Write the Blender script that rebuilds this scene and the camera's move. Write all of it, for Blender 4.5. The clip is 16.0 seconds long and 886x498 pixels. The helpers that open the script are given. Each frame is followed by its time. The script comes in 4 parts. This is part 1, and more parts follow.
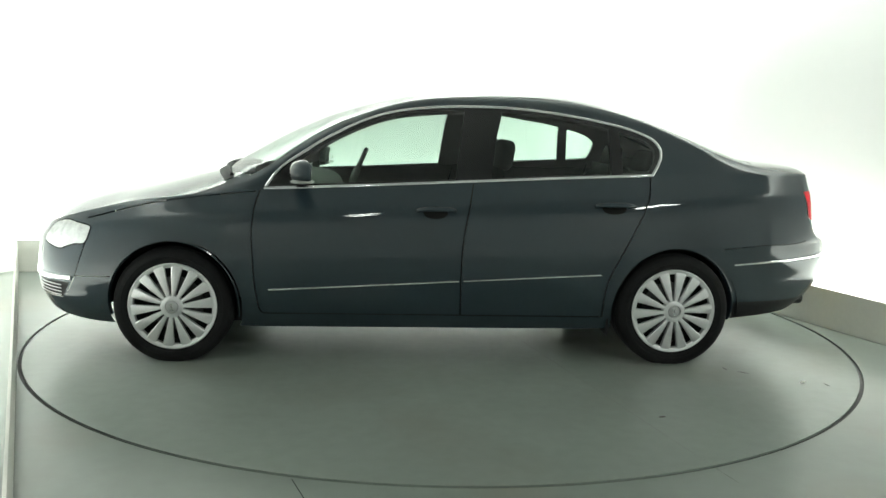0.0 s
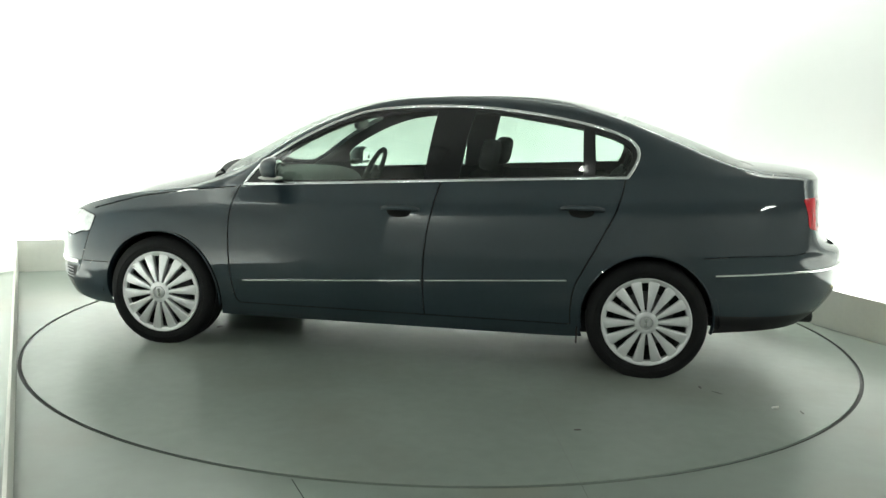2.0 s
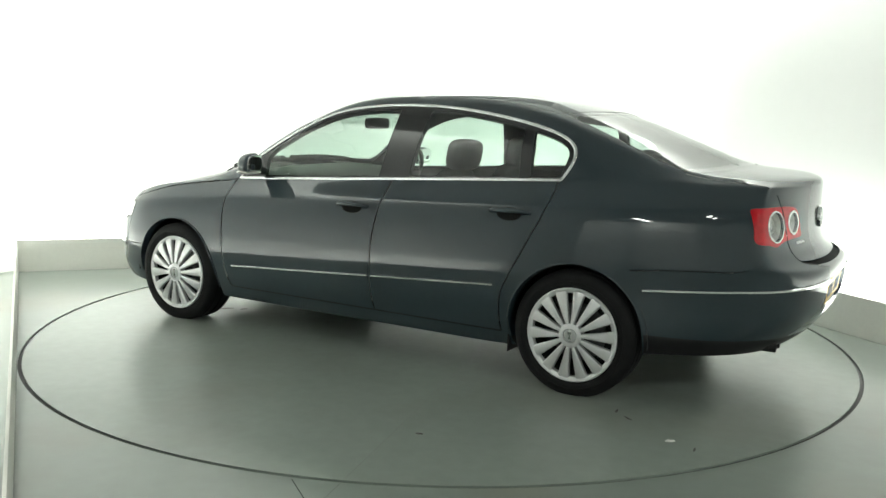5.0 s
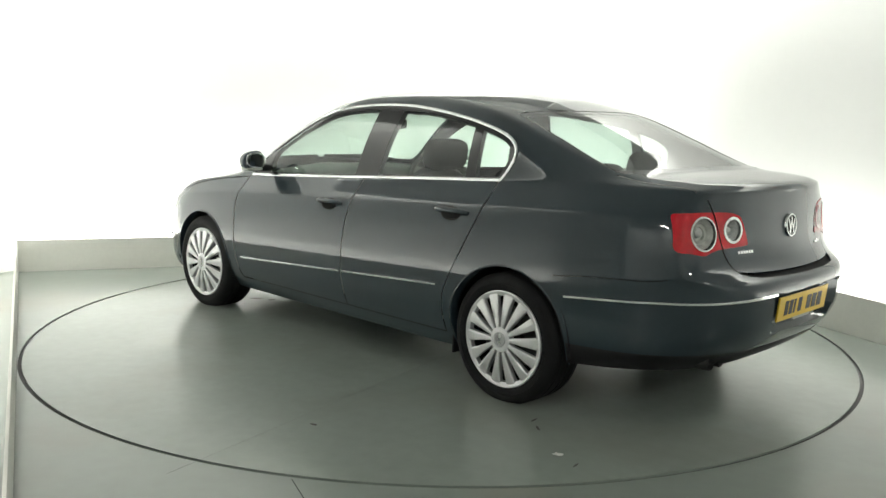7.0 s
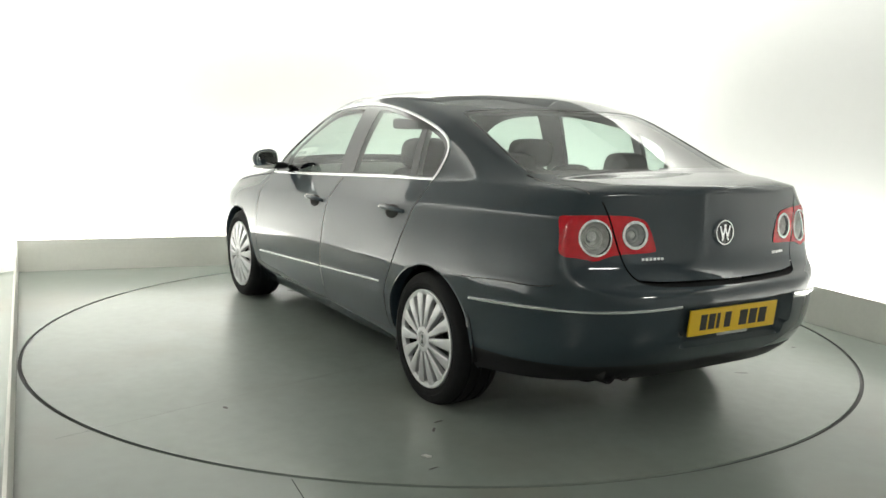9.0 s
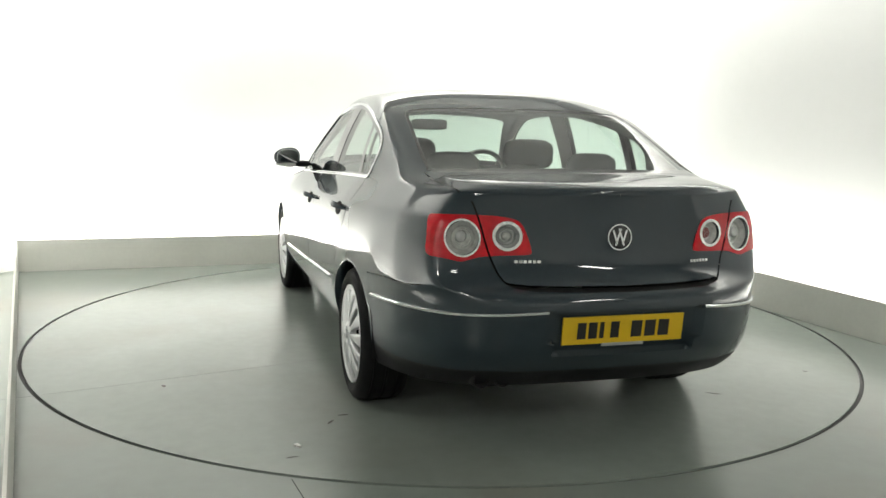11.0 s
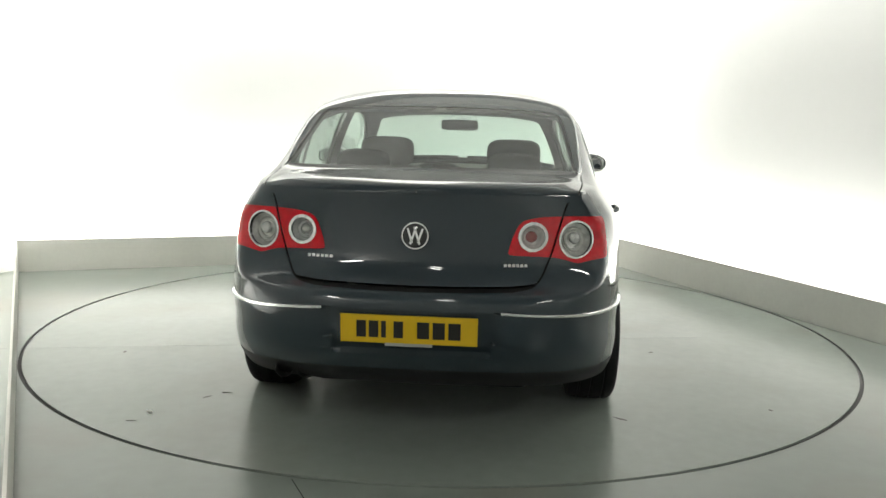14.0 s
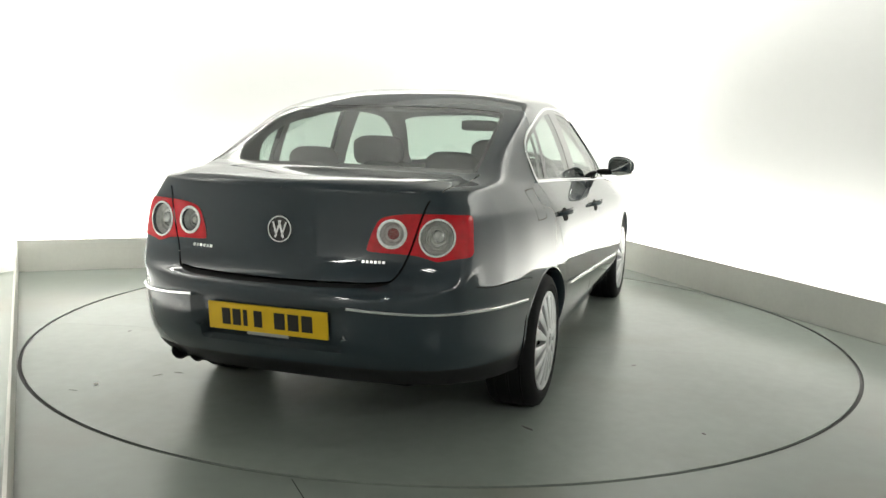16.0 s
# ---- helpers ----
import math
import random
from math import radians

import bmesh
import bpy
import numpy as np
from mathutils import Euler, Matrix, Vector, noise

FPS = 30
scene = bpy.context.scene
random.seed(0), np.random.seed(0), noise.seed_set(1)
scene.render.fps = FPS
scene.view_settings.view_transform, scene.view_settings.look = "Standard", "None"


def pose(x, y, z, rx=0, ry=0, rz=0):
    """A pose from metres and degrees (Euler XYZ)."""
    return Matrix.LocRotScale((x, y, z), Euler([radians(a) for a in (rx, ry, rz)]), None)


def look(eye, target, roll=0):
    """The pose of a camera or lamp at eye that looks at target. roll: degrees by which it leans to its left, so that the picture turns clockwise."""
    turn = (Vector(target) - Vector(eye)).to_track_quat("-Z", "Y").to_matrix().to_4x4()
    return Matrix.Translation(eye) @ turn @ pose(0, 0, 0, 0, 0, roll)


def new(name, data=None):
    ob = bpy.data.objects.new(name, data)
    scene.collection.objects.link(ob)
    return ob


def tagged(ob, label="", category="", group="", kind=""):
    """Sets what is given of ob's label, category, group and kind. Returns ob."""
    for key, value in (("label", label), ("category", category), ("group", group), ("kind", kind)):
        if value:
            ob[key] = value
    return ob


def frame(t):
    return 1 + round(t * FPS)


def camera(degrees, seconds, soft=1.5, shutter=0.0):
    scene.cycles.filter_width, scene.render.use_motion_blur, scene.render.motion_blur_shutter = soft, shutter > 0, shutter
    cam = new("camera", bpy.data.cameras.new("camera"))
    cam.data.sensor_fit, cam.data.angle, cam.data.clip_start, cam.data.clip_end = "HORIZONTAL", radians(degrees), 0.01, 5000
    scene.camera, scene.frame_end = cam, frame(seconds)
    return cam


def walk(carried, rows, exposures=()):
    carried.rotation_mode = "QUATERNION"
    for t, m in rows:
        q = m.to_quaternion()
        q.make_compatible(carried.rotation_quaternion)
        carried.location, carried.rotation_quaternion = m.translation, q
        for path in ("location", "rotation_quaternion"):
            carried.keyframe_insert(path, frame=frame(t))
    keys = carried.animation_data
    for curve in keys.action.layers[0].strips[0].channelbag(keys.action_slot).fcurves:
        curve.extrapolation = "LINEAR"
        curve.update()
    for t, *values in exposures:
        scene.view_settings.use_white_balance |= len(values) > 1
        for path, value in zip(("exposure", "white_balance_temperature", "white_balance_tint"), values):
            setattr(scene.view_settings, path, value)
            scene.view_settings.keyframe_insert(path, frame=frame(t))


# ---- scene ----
from mathutils.bvhtree import BVHTree

cam = camera(53.697, 16.0, soft=1.5)
EYE = Vector((0.0, -5.4718, 1.3469))
AIM = Matrix.Translation(EYE) @ pose(0, 0, 0, 90 - math.degrees(0.15306), 0, math.degrees(0.00083)) @ pose(0, 0, 0, 0, 0, 1.474)
walk(cam, [(0.0, AIM), (16.0, AIM)], exposures=[(0.0, 0.03, 6310, -2), (4.0, 0.03, 6330, -1.5), (7.0, -0.08, 6520, 5.5), (16.0, -0.15, 6570, 8)])

# The room's plan: where the low upstand meets the floor, on three sides of the turntable.
BACK_L, BACK_R = Vector((-3.42, 1.455, 0)), Vector((1.294, 3.208, 0))
LEFT_END, RIGHT_END = Vector((-1.14, -3.3, 0)), Vector((3.953, -3.0, 0))
CEILING = 3.3
DISC = 2.4397

# ---- light ----
world = bpy.data.worlds.new("dim_hall")
world.use_nodes = True
world.node_tree.nodes["Background"].inputs[0].default_value = (0.9, 1.0, 0.97, 1)
world.node_tree.nodes["Background"].inputs[1].default_value = 0.005
scene.world = world


def lamp(name, eye, target, w, h, watts, colour, spread=180):
    data = bpy.data.lights.new(name, "AREA")
    data.shape, data.size, data.size_y, data.energy, data.color = "RECTANGLE", w, h, watts, colour
    data.spread = radians(spread)
    ob = new(name, data)
    ob.matrix_world = look(eye, target)
    return ob


COOL = (1.0, 0.995, 0.945)


def trough(a, b, out, watts):
    """A strip of tubes behind the upstand, shining up along the wall."""
    mid = (a + b) / 2 + out * 0.22 + Vector((0, 0, 0.1))
    d = (b - a).normalized()
    ob = lamp("trough_light", mid, mid + Vector((0, 0, 3)), (b - a).length, 0.14, watts, COOL)
    ob.matrix_world = Matrix.Translation(mid) @ Matrix((d, d.cross(Vector((0, 0, 1))), Vector((0, 0, -1)))).transposed().to_4x4()
    # An added, unseen fill row under the ceiling, brightening the upper wall
    mid = (a + b) / 2 + out * 0.19 + Vector((0, 0, CEILING - 0.08))
    ob = lamp("added_wash_light", mid, mid - Vector((0, 0, 3)), (b - a).length * 0.84, 0.14, watts * 0.85, COOL)
    ob.matrix_world = Matrix.Translation(mid) @ Matrix((d, Vector((0, 0, 1)).cross(d), Vector((0, 0, 1)))).transposed().to_4x4()


def outward(a, b):
    d = (b - a).normalized()
    n = Vector((-d.y, d.x, 0))
    return n if n.dot((a + b) / 2) > 0 else -n


trough(BACK_L, BACK_R, outward(BACK_L, BACK_R), 116)
trough(BACK_R, RIGHT_END, outward(BACK_R, RIGHT_END), 98)
trough(LEFT_END.lerp(BACK_L, 0.2), BACK_L, outward(LEFT_END, BACK_L), 45)

# Twin-tube battens behind the eye: short pair mirrored in the paint, long pair added fill
BATTENS_AND_FILL = ((-0.32, -5.85, 62, 0.6, 8), (-0.30, -6.5, 62, 0.6, 8), (-3.2, -7.2, 86, 1.5, 66), (3.9, -5.9, 84, 1.5, 66))
for bx, by, turn, long, watts in BATTENS_AND_FILL:
    lamp("batten_and_fill_light", (bx, by, CEILING - 0.1), (bx, by, 0), long, 0.16 if long < 1 else 0.34, watts, COOL).matrix_world = pose(bx, by, CEILING - 0.1, 0, 0, turn)


# ---- materials ----
def material(name, colour, rough=0.5, metal=0.0, coat=0.0, ior=1.5, vary=0.0, scale=6.0, bump=0.0, bump_scale=60.0, rough_vary=0.0):
    m = bpy.data.materials.new(name)
    m.use_nodes = True
    nt = m.node_tree
    n, b = nt.nodes, nt.nodes["Principled BSDF"]
    b.inputs["Base Color"].default_value = (*colour, 1)
    b.inputs["Roughness"].default_value, b.inputs["Metallic"].default_value = rough, metal
    b.inputs["IOR"].default_value, b.inputs["Coat Weight"].default_value, b.inputs["Coat Roughness"].default_value = ior, coat, 0.03
    tex = n.new("ShaderNodeTexCoord")
    if vary or rough_vary:
        a, c = n.new("ShaderNodeTexNoise"), n.new("ShaderNodeTexNoise")
        a.inputs["Scale"].default_value, c.inputs["Scale"].default_value = scale, scale * 14
        a.inputs["Detail"].default_value = c.inputs["Detail"].default_value = 6
        for t in (a, c):
            nt.links.new(tex.outputs["Object"], t.inputs["Vector"])
        mix = n.new("ShaderNodeMix")
        mix.inputs["Factor"].default_value = 0.35
        nt.links.new(a.outputs["Fac"], mix.inputs["A"])
        nt.links.new(c.outputs["Fac"], mix.inputs["B"])
        if vary:
            r = n.new("ShaderNodeMapRange")
            r.inputs["From Min"].default_value, r.inputs["From Max"].default_value = 0.3, 0.7
            r.inputs["To Min"].default_value, r.inputs["To Max"].default_value = 1 - vary, 1 + vary
            h = n.new("ShaderNodeVectorMath")
            h.operation = "SCALE"
            h.inputs[0].default_value = colour
            nt.links.new(mix.outputs["Result"], r.inputs["Value"])
            nt.links.new(r.outputs["Result"], h.inputs["Scale"])
            nt.links.new(h.outputs["Vector"], b.inputs["Base Color"])
        if rough_vary:
            r = n.new("ShaderNodeMapRange")
            r.inputs["From Min"].default_value, r.inputs["From Max"].default_value = 0.3, 0.7
            r.inputs["To Min"].default_value, r.inputs["To Max"].default_value = rough - rough_vary, rough + rough_vary
            nt.links.new(mix.outputs["Result"], r.inputs["Value"])
            nt.links.new(r.outputs["Result"], b.inputs["Roughness"])
    if bump:
        t, k = n.new("ShaderNodeTexNoise"), n.new("ShaderNodeBump")
        t.inputs["Scale"].default_value, t.inputs["Detail"].default_value = bump_scale, 5
        k.inputs["Strength"].default_value, k.inputs["Distance"].default_value = bump, 0.004
        nt.links.new(tex.outputs["Object"], t.inputs["Vector"])
        nt.links.new(t.outputs["Fac"], k.inputs["Height"])
        nt.links.new(k.outputs["Normal"], b.inputs["Normal"])
    return m


def glass(name, tint, rough=0.0, face_on=0.10):
    """Thin tinted glazing: it lets light straight through and mirrors at its surface."""
    m = bpy.data.materials.new(name)
    m.use_nodes = True
    nt = m.node_tree
    n = nt.nodes
    n.remove(n["Principled BSDF"])
    t, g, x, f = n.new("ShaderNodeBsdfTransparent"), n.new("ShaderNodeBsdfGlossy"), n.new("ShaderNodeMixShader"), n.new("ShaderNodeLayerWeight")
    p, a = n.new("ShaderNodeMath"), n.new("ShaderNodeMath")
    p.operation, a.operation = "POWER", "MULTIPLY_ADD"
    t.inputs["Color"].default_value, g.inputs["Roughness"].default_value, f.inputs["Blend"].default_value = (*tint, 1), rough, 0.5
    p.inputs[1].default_value, a.inputs[1].default_value, a.inputs[2].default_value = 4.5, 1.0 - face_on, face_on
    nt.links.new(f.outputs["Facing"], p.inputs[0])
    nt.links.new(p.outputs["Value"], a.inputs[0])
    nt.links.new(a.outputs["Value"], x.inputs["Fac"])
    nt.links.new(t.outputs["BSDF"], x.inputs[1])
    nt.links.new(g.outputs["BSDF"], x.inputs[2])
    nt.links.new(x.outputs["Shader"], n["Material Output"].inputs["Surface"])
    return m


def glow(name, colour, strength):
    m = material(name, colour)
    b = m.node_tree.nodes["Principled BSDF"]
    b.inputs["Emission Color"].default_value, b.inputs["Emission Strength"].default_value = (*colour, 1), strength
    return m


PAINT = material("blue_grey_metallic_paint", (0.019, 0.031, 0.040), 0.42, 0.0, coat=1.0, vary=0.04, scale=3)
PAINT.node_tree.nodes["Principled BSDF"].inputs["Specular IOR Level"].default_value = 0.12
PAINT.node_tree.nodes["Principled BSDF"].inputs["Coat IOR"].default_value = 1.58
BLACK = material("black_plastic", (0.012, 0.012, 0.013), 0.5, vary=0.15, scale=20)
GLOSS_BLACK = material("gloss_black_trim", (0.01, 0.01, 0.011), 0.12, coat=0.5)
# Near-black, with the shade of panel gaps and handle recesses in the colour
GAP = material("gap_and_recess_shadow", (0.008, 0.008, 0.008), 0.8)
CHROME = material("bright_chrome", (0.80, 0.81, 0.82), 0.09, 1.0)
TYRE = material("tyre_rubber", (0.009, 0.009, 0.0095), 0.75, vary=0.25, scale=12, bump=0.2)
ALLOY = material("silver_alloy", (0.66, 0.66, 0.67), 0.33, 0.55, vary=0.05, scale=20)
DISC_STEEL = material("brake_disc_steel", (0.12, 0.12, 0.12), 0.4, 0.9, vary=0.15)
# Barrel colour darkened to carry the shade behind the spokes
BARREL = material("shadowed_wheel_barrel", (0.02, 0.02, 0.02), 0.5, 0.4)
RED_LENS = material("red_lamp_lens", (0.56, 0.003, 0.012), 0.10, coat=0.25, vary=0.2, scale=30)
CLEAR_LENS = material("clear_lamp_lens", (0.62, 0.62, 0.60), 0.28, 0.25, coat=1.0, vary=0.3, scale=45, bump=0.9, bump_scale=45)
HEAD_LENS = material("headlamp_lens", (0.66, 0.67, 0.67), 0.22, 0.35, coat=1.0, vary=0.3, scale=25, bump=0.5, bump_scale=30)
DULL_RED = material("dull_red_lens", (0.30, 0.07, 0.07), 0.25, 0.2, coat=0.8, vary=0.3, scale=50, bump=0.6, bump_scale=60)
LENS_RING = material("frosted_lamp_ring", (0.84, 0.81, 0.80), 0.3, 0.3, coat=0.6, vary=0.3, scale=70, bump=0.8, bump_scale=90)
PLATE = material("yellow_plate", (0.72, 0.46, 0.008), 0.4, coat=0.3, vary=0.04)
INK = material("black_print", (0.015, 0.014, 0.012), 0.5)
GLASS = glass("green_tinted_glass", (0.72, 0.82, 0.76))
REAR_GLASS = glass("green_tinted_rear_glass", (0.72, 0.82, 0.77), face_on=0.15)
LENS_COVER = glass("clear_lens_cover", (0.93, 0.93, 0.92), face_on=0.05)
CABIN = material("grey_cabin_trim", (0.15, 0.152, 0.144), 0.7, vary=0.2, scale=30, bump=0.2)
HEADLINER = material("pale_grey_headliner", (0.30, 0.30, 0.28), 0.9, vary=0.06, scale=30)
FABRIC = material("charcoal_seat_fabric", (0.022, 0.022, 0.024), 0.9, vary=0.3, scale=60, bump=0.3, bump_scale=250)
FLOOR = material("grey_green_floor_paint", (0.222, 0.249, 0.224), 0.28, vary=0.09, scale=0.9)
DISC_PAINT = material("grey_green_turntable_paint", (0.238, 0.267, 0.242), 0.27, vary=0.09, scale=1.0)
WHITE = material("matt_white_paint", (0.82, 0.82, 0.81), 0.8, vary=0.015, scale=0.8)
UPSTAND = material("off_white_upstand_paint", (0.80, 0.79, 0.74), 0.6, vary=0.05, scale=2.5)
EDGE_BLACK = material("black_gap_and_crack", (0.01, 0.01, 0.01), 0.6, 0.0)
JOINT = material("joint_filler", (0.13, 0.14, 0.13), 0.7)
SCUFF = material("dried_mud_crumb", (0.055, 0.05, 0.045), 0.9, vary=0.3, scale=80)
PALE = material("torn_pale_paper", (0.6, 0.6, 0.56), 0.8, vary=0.1, scale=80)
DARK_CEILING = material("grey_ceiling_paint", (0.42, 0.425, 0.42), 0.85, vary=0.05, scale=0.8)
GREY_WALL = material("grey_hall_paint", (0.72, 0.73, 0.725), 0.8, vary=0.06, scale=0.9)
TUBE = glow("fluorescent_tube", (1.0, 1.0, 0.97), 6.0)


def stained(mat, colour):
    """Broad faint stains of another colour worked into a painted floor."""
    nt = mat.node_tree
    n, b = nt.nodes, nt.nodes["Principled BSDF"]
    old = b.inputs["Base Color"].links[0].from_socket
    tex, t, r, mix = n.new("ShaderNodeTexCoord"), n.new("ShaderNodeTexNoise"), n.new("ShaderNodeMapRange"), n.new("ShaderNodeMix")
    mix.data_type = "RGBA"
    t.inputs["Scale"].default_value, t.inputs["Detail"].default_value, t.inputs["Roughness"].default_value = 0.8, 5, 0.5
    r.inputs["From Min"].default_value, r.inputs["From Max"].default_value, r.inputs["To Max"].default_value = 0.50, 0.74, 0.65
    nt.links.new(tex.outputs["Object"], t.inputs["Vector"])
    nt.links.new(t.outputs["Fac"], r.inputs["Value"])
    nt.links.new(r.outputs["Result"], mix.inputs["Factor"])
    nt.links.new(old, mix.inputs[6])
    mix.inputs[7].default_value = (*colour, 1)
    nt.links.new(mix.outputs[2], b.inputs["Base Color"])


for dull in (TYRE, BLACK, GAP, BARREL, CABIN, FABRIC):
    dull.node_tree.nodes["Principled BSDF"].inputs["Specular IOR Level"].default_value = 0.2
stained(FLOOR, (0.22, 0.19, 0.15))
stained(DISC_PAINT, (0.19, 0.185, 0.155))


# ---- the car's outer surface: a smooth net, cut along its panel lines ----
def ramp(x, pts):
    """Straight interpolation through (x, value) pairs in rising x."""
    return float(np.interp(x, [a for a, _ in pts], [b for _, b in pts]))


CENTRE = [(-2.305, 1.058), (-2.299, 1.068), (-2.288, 1.079), (-2.2, 1.089), (-2.05, 1.101), (-1.92, 1.110), (-1.67, 1.213), (-1.416, 1.309),
          (-1.161, 1.391), (-0.904, 1.461), (-0.642, 1.489), (-0.379, 1.493), (-0.106, 1.478), (0.1, 1.451), (0.274, 1.415),
          (0.553, 1.336), (0.837, 1.211), (1.068, 1.083), (1.18, 1.002), (1.25, 0.977), (1.38, 0.949), (1.6, 0.895),
          (1.88, 0.842), (2.08, 0.775), (2.18, 0.715), (2.22, 0.672)]
SHOULDER = [(-2.305, 1.042), (-2.1, 1.052), (-1.6, 1.042), (-1.22, 1.028), (-0.25, 0.98), (0.375, 0.945), (0.9, 0.917),
            (1.2, 0.892), (1.6, 0.845), (1.9, 0.778), (2.1, 0.713), (2.24, 0.65)]
RAIL_Y = [(-2.33, 0.61), (-2.05, 0.668), (-1.9, 0.678), (-1.72, 0.688), (-1.35, 0.682), (-1.0, 0.662), (-0.7, 0.626), (-0.4, 0.602),
          (0.0, 0.598), (0.2, 0.606), (0.374, 0.624), (0.56, 0.656), (0.7, 0.692), (0.81, 0.722), (0.92, 0.745), (1.1, 0.74),
          (1.6, 0.68), (2.24, 0.5)]
RAIL_Z = [(-2.33, 1.052), (-2.22, 1.074), (-2.05, 1.087), (-1.9, 1.093), (-1.72, 1.125), (-1.45, 1.235), (-1.2, 1.328), (-1.0, 1.384), (-0.7, 1.424),
          (-0.4, 1.438), (0.0, 1.426), (0.2, 1.392), (0.374, 1.325), (0.56, 1.232), (0.7, 1.145), (0.81, 1.066), (0.92, 0.985),
          (1.1, 0.93), (1.6, 0.86), (2.24, 0.632)]
FRACS = [0, 0.08, 0.2, 0.27, 0.32, 0.42, 0.5, 0.525, 0.55, 0.62, 0.72, 0.80, 0.85, 0.875, 0.93, 1.0]
SIDE = [(0, 0.785), (0.08, 0.83), (0.2, 0.866), (0.27, 0.876), (0.32, 0.886), (0.435, 0.889), (0.535, 0.886), (0.694, 0.876), (0.72, 0.874), (0.80, 0.864),
        (0.85, 0.852), (0.875, 0.844), (0.93, 0.812), (1.0, 0.774)]
REAR = [(0, -2.26), (0.08, -2.35), (0.2, -2.415), (0.27, -2.43), (0.32, -2.438), (0.435, -2.443), (0.5, -2.437), (0.525, -2.412), (0.55, -2.366),
        (0.62, -2.326), (0.72, -2.314), (0.82, -2.308), (0.9, -2.304), (0.96, -2.304), (1.0, -2.304)]
NOSE = [(0, 2.20), (0.2, 2.245), (0.435, 2.255), (0.6, 2.25), (0.8, 2.235), (1.0, 2.19)]
REAR_T = (0.12, 0.26, 0.4, 0.5, 0.55, 0.585, 0.64, 0.71, 0.77, 0.81, 0.842, 0.868, 0.90, 0.937, 0.97, 0.99, 1.0)
# The tail between bumper and boot in plan: a straight flank, a tight corner, then a bowed rear face
TAIL_PLAN = [(0, 1.0), (0.315, 1.0), (0.54, 0.967), (0.653, 0.940), (0.766, 0.903), (0.811, 0.886), (0.845, 0.864), (0.874, 0.80), (0.902, 0.70), (0.938, 0.56),
             (0.972, 0.36), (0.992, 0.18), (1.0, 0.0)]
TAIL_CREASE = [(0, 0), (0.5, 0), (0.57, 1.0), (0.86, 1.0), (1.0, 0.85)]
NOSE_T = (1.0, 0.985, 0.95, 0.88, 0.78, 0.65, 0.5, 0.33, 0.16)
STATIONS = (1.45, 1.3, 1.18, 1.08, 0.99, 0.9, 0.81, 0.7, 0.56, 0.4, 0.2, 0.0, -0.2, -0.45, -0.7, -0.9, -1.06, -1.2, -1.30)
AFT, FORE = -1.42, 1.5


def bottom(x):
    return ramp(x, [(-2.45, 0.30), (-1.7, 0.255), (-1.0, 0.18), (0.9, 0.18), (1.7, 0.192), (2.3, 0.285)])


def body_net():
    """Half of the control net, y >= 0: columns from the nose to the tail, rows from the sill to the middle of the roof."""
    cols = [("nose", t) for t in NOSE_T] + [("side", x) for x in STATIONS] + [("tail", t) for t in REAR_T]
    net = []
    for kind, a in cols:
        col = []

        def plan(f):
            if kind == "side":
                return a, 1.0
            end = ramp(f, REAR if kind == "tail" else NOSE)
            start, n = (AFT, 3.2 + 0.2 * min(1, max(0, (f - 0.45) / 0.3))) if kind == "tail" else (FORE, 2.75)
            k, w = max(0.0, 1 - a ** n) ** (1 / n), ramp(f, TAIL_CREASE) if kind == "tail" else 0.0
            return start + (end - start) * a, k + (ramp(a, TAIL_PLAN) - k) * w
        xs, k = plan(1.0)
        zs = ramp(xs, SHOULDER)
        for f in FRACS:
            x, kk = plan(f)
            zb = bottom(x)
            fore = 1 - 0.05 * max(0.0, (x - 0.9) / 1.3) ** 2 - 0.06 * min(1.0, max(0.0, (-1.1 - x) / 0.7))
            low = 0.075 * max(0.0, 1 - f / 0.3) * min(1.0, max(0.0, (-1.2 - x) / 0.4, (x - 1.6) / 0.3))
            col.append((x, (ramp(f, SIDE) + low) * 1.02 * kk * fore, zb + f * (zs - zb)))
        ws = col[-1][1]
        full = ws / max(k, 1e-6) if k > 0 else 0.7915
        zc, ry, rz = ramp(xs, CENTRE), ramp(xs, RAIL_Y) * k * full / 0.7915, ramp(xs, RAIL_Z)
        by, bz = ws - 0.012 * k, zs + min(0.02, 0.3 * (rz - zs))
        col.append((xs, by, bz))
        for m in (0.3, 0.65, 0.9):
            bulge = 0.022 * math.sin(math.pi * m) * min(1, max(0, (rz - bz) / 0.4))
            col.append((xs, by + (ry - by) * m + bulge, bz + (rz - bz) * m))
        for m in (0.985, 0.9, 0.75, 0.5, 0.25, 0.0):
            p = 4.0 if xs < -1.88 else 2.4 + 0.8 * min(1.0, max(0.0, (zc - 1.2) / 0.2))
            col.append((xs, ry * m, zc - (zc - rz) * m ** p))
        net.append(col)
    return net


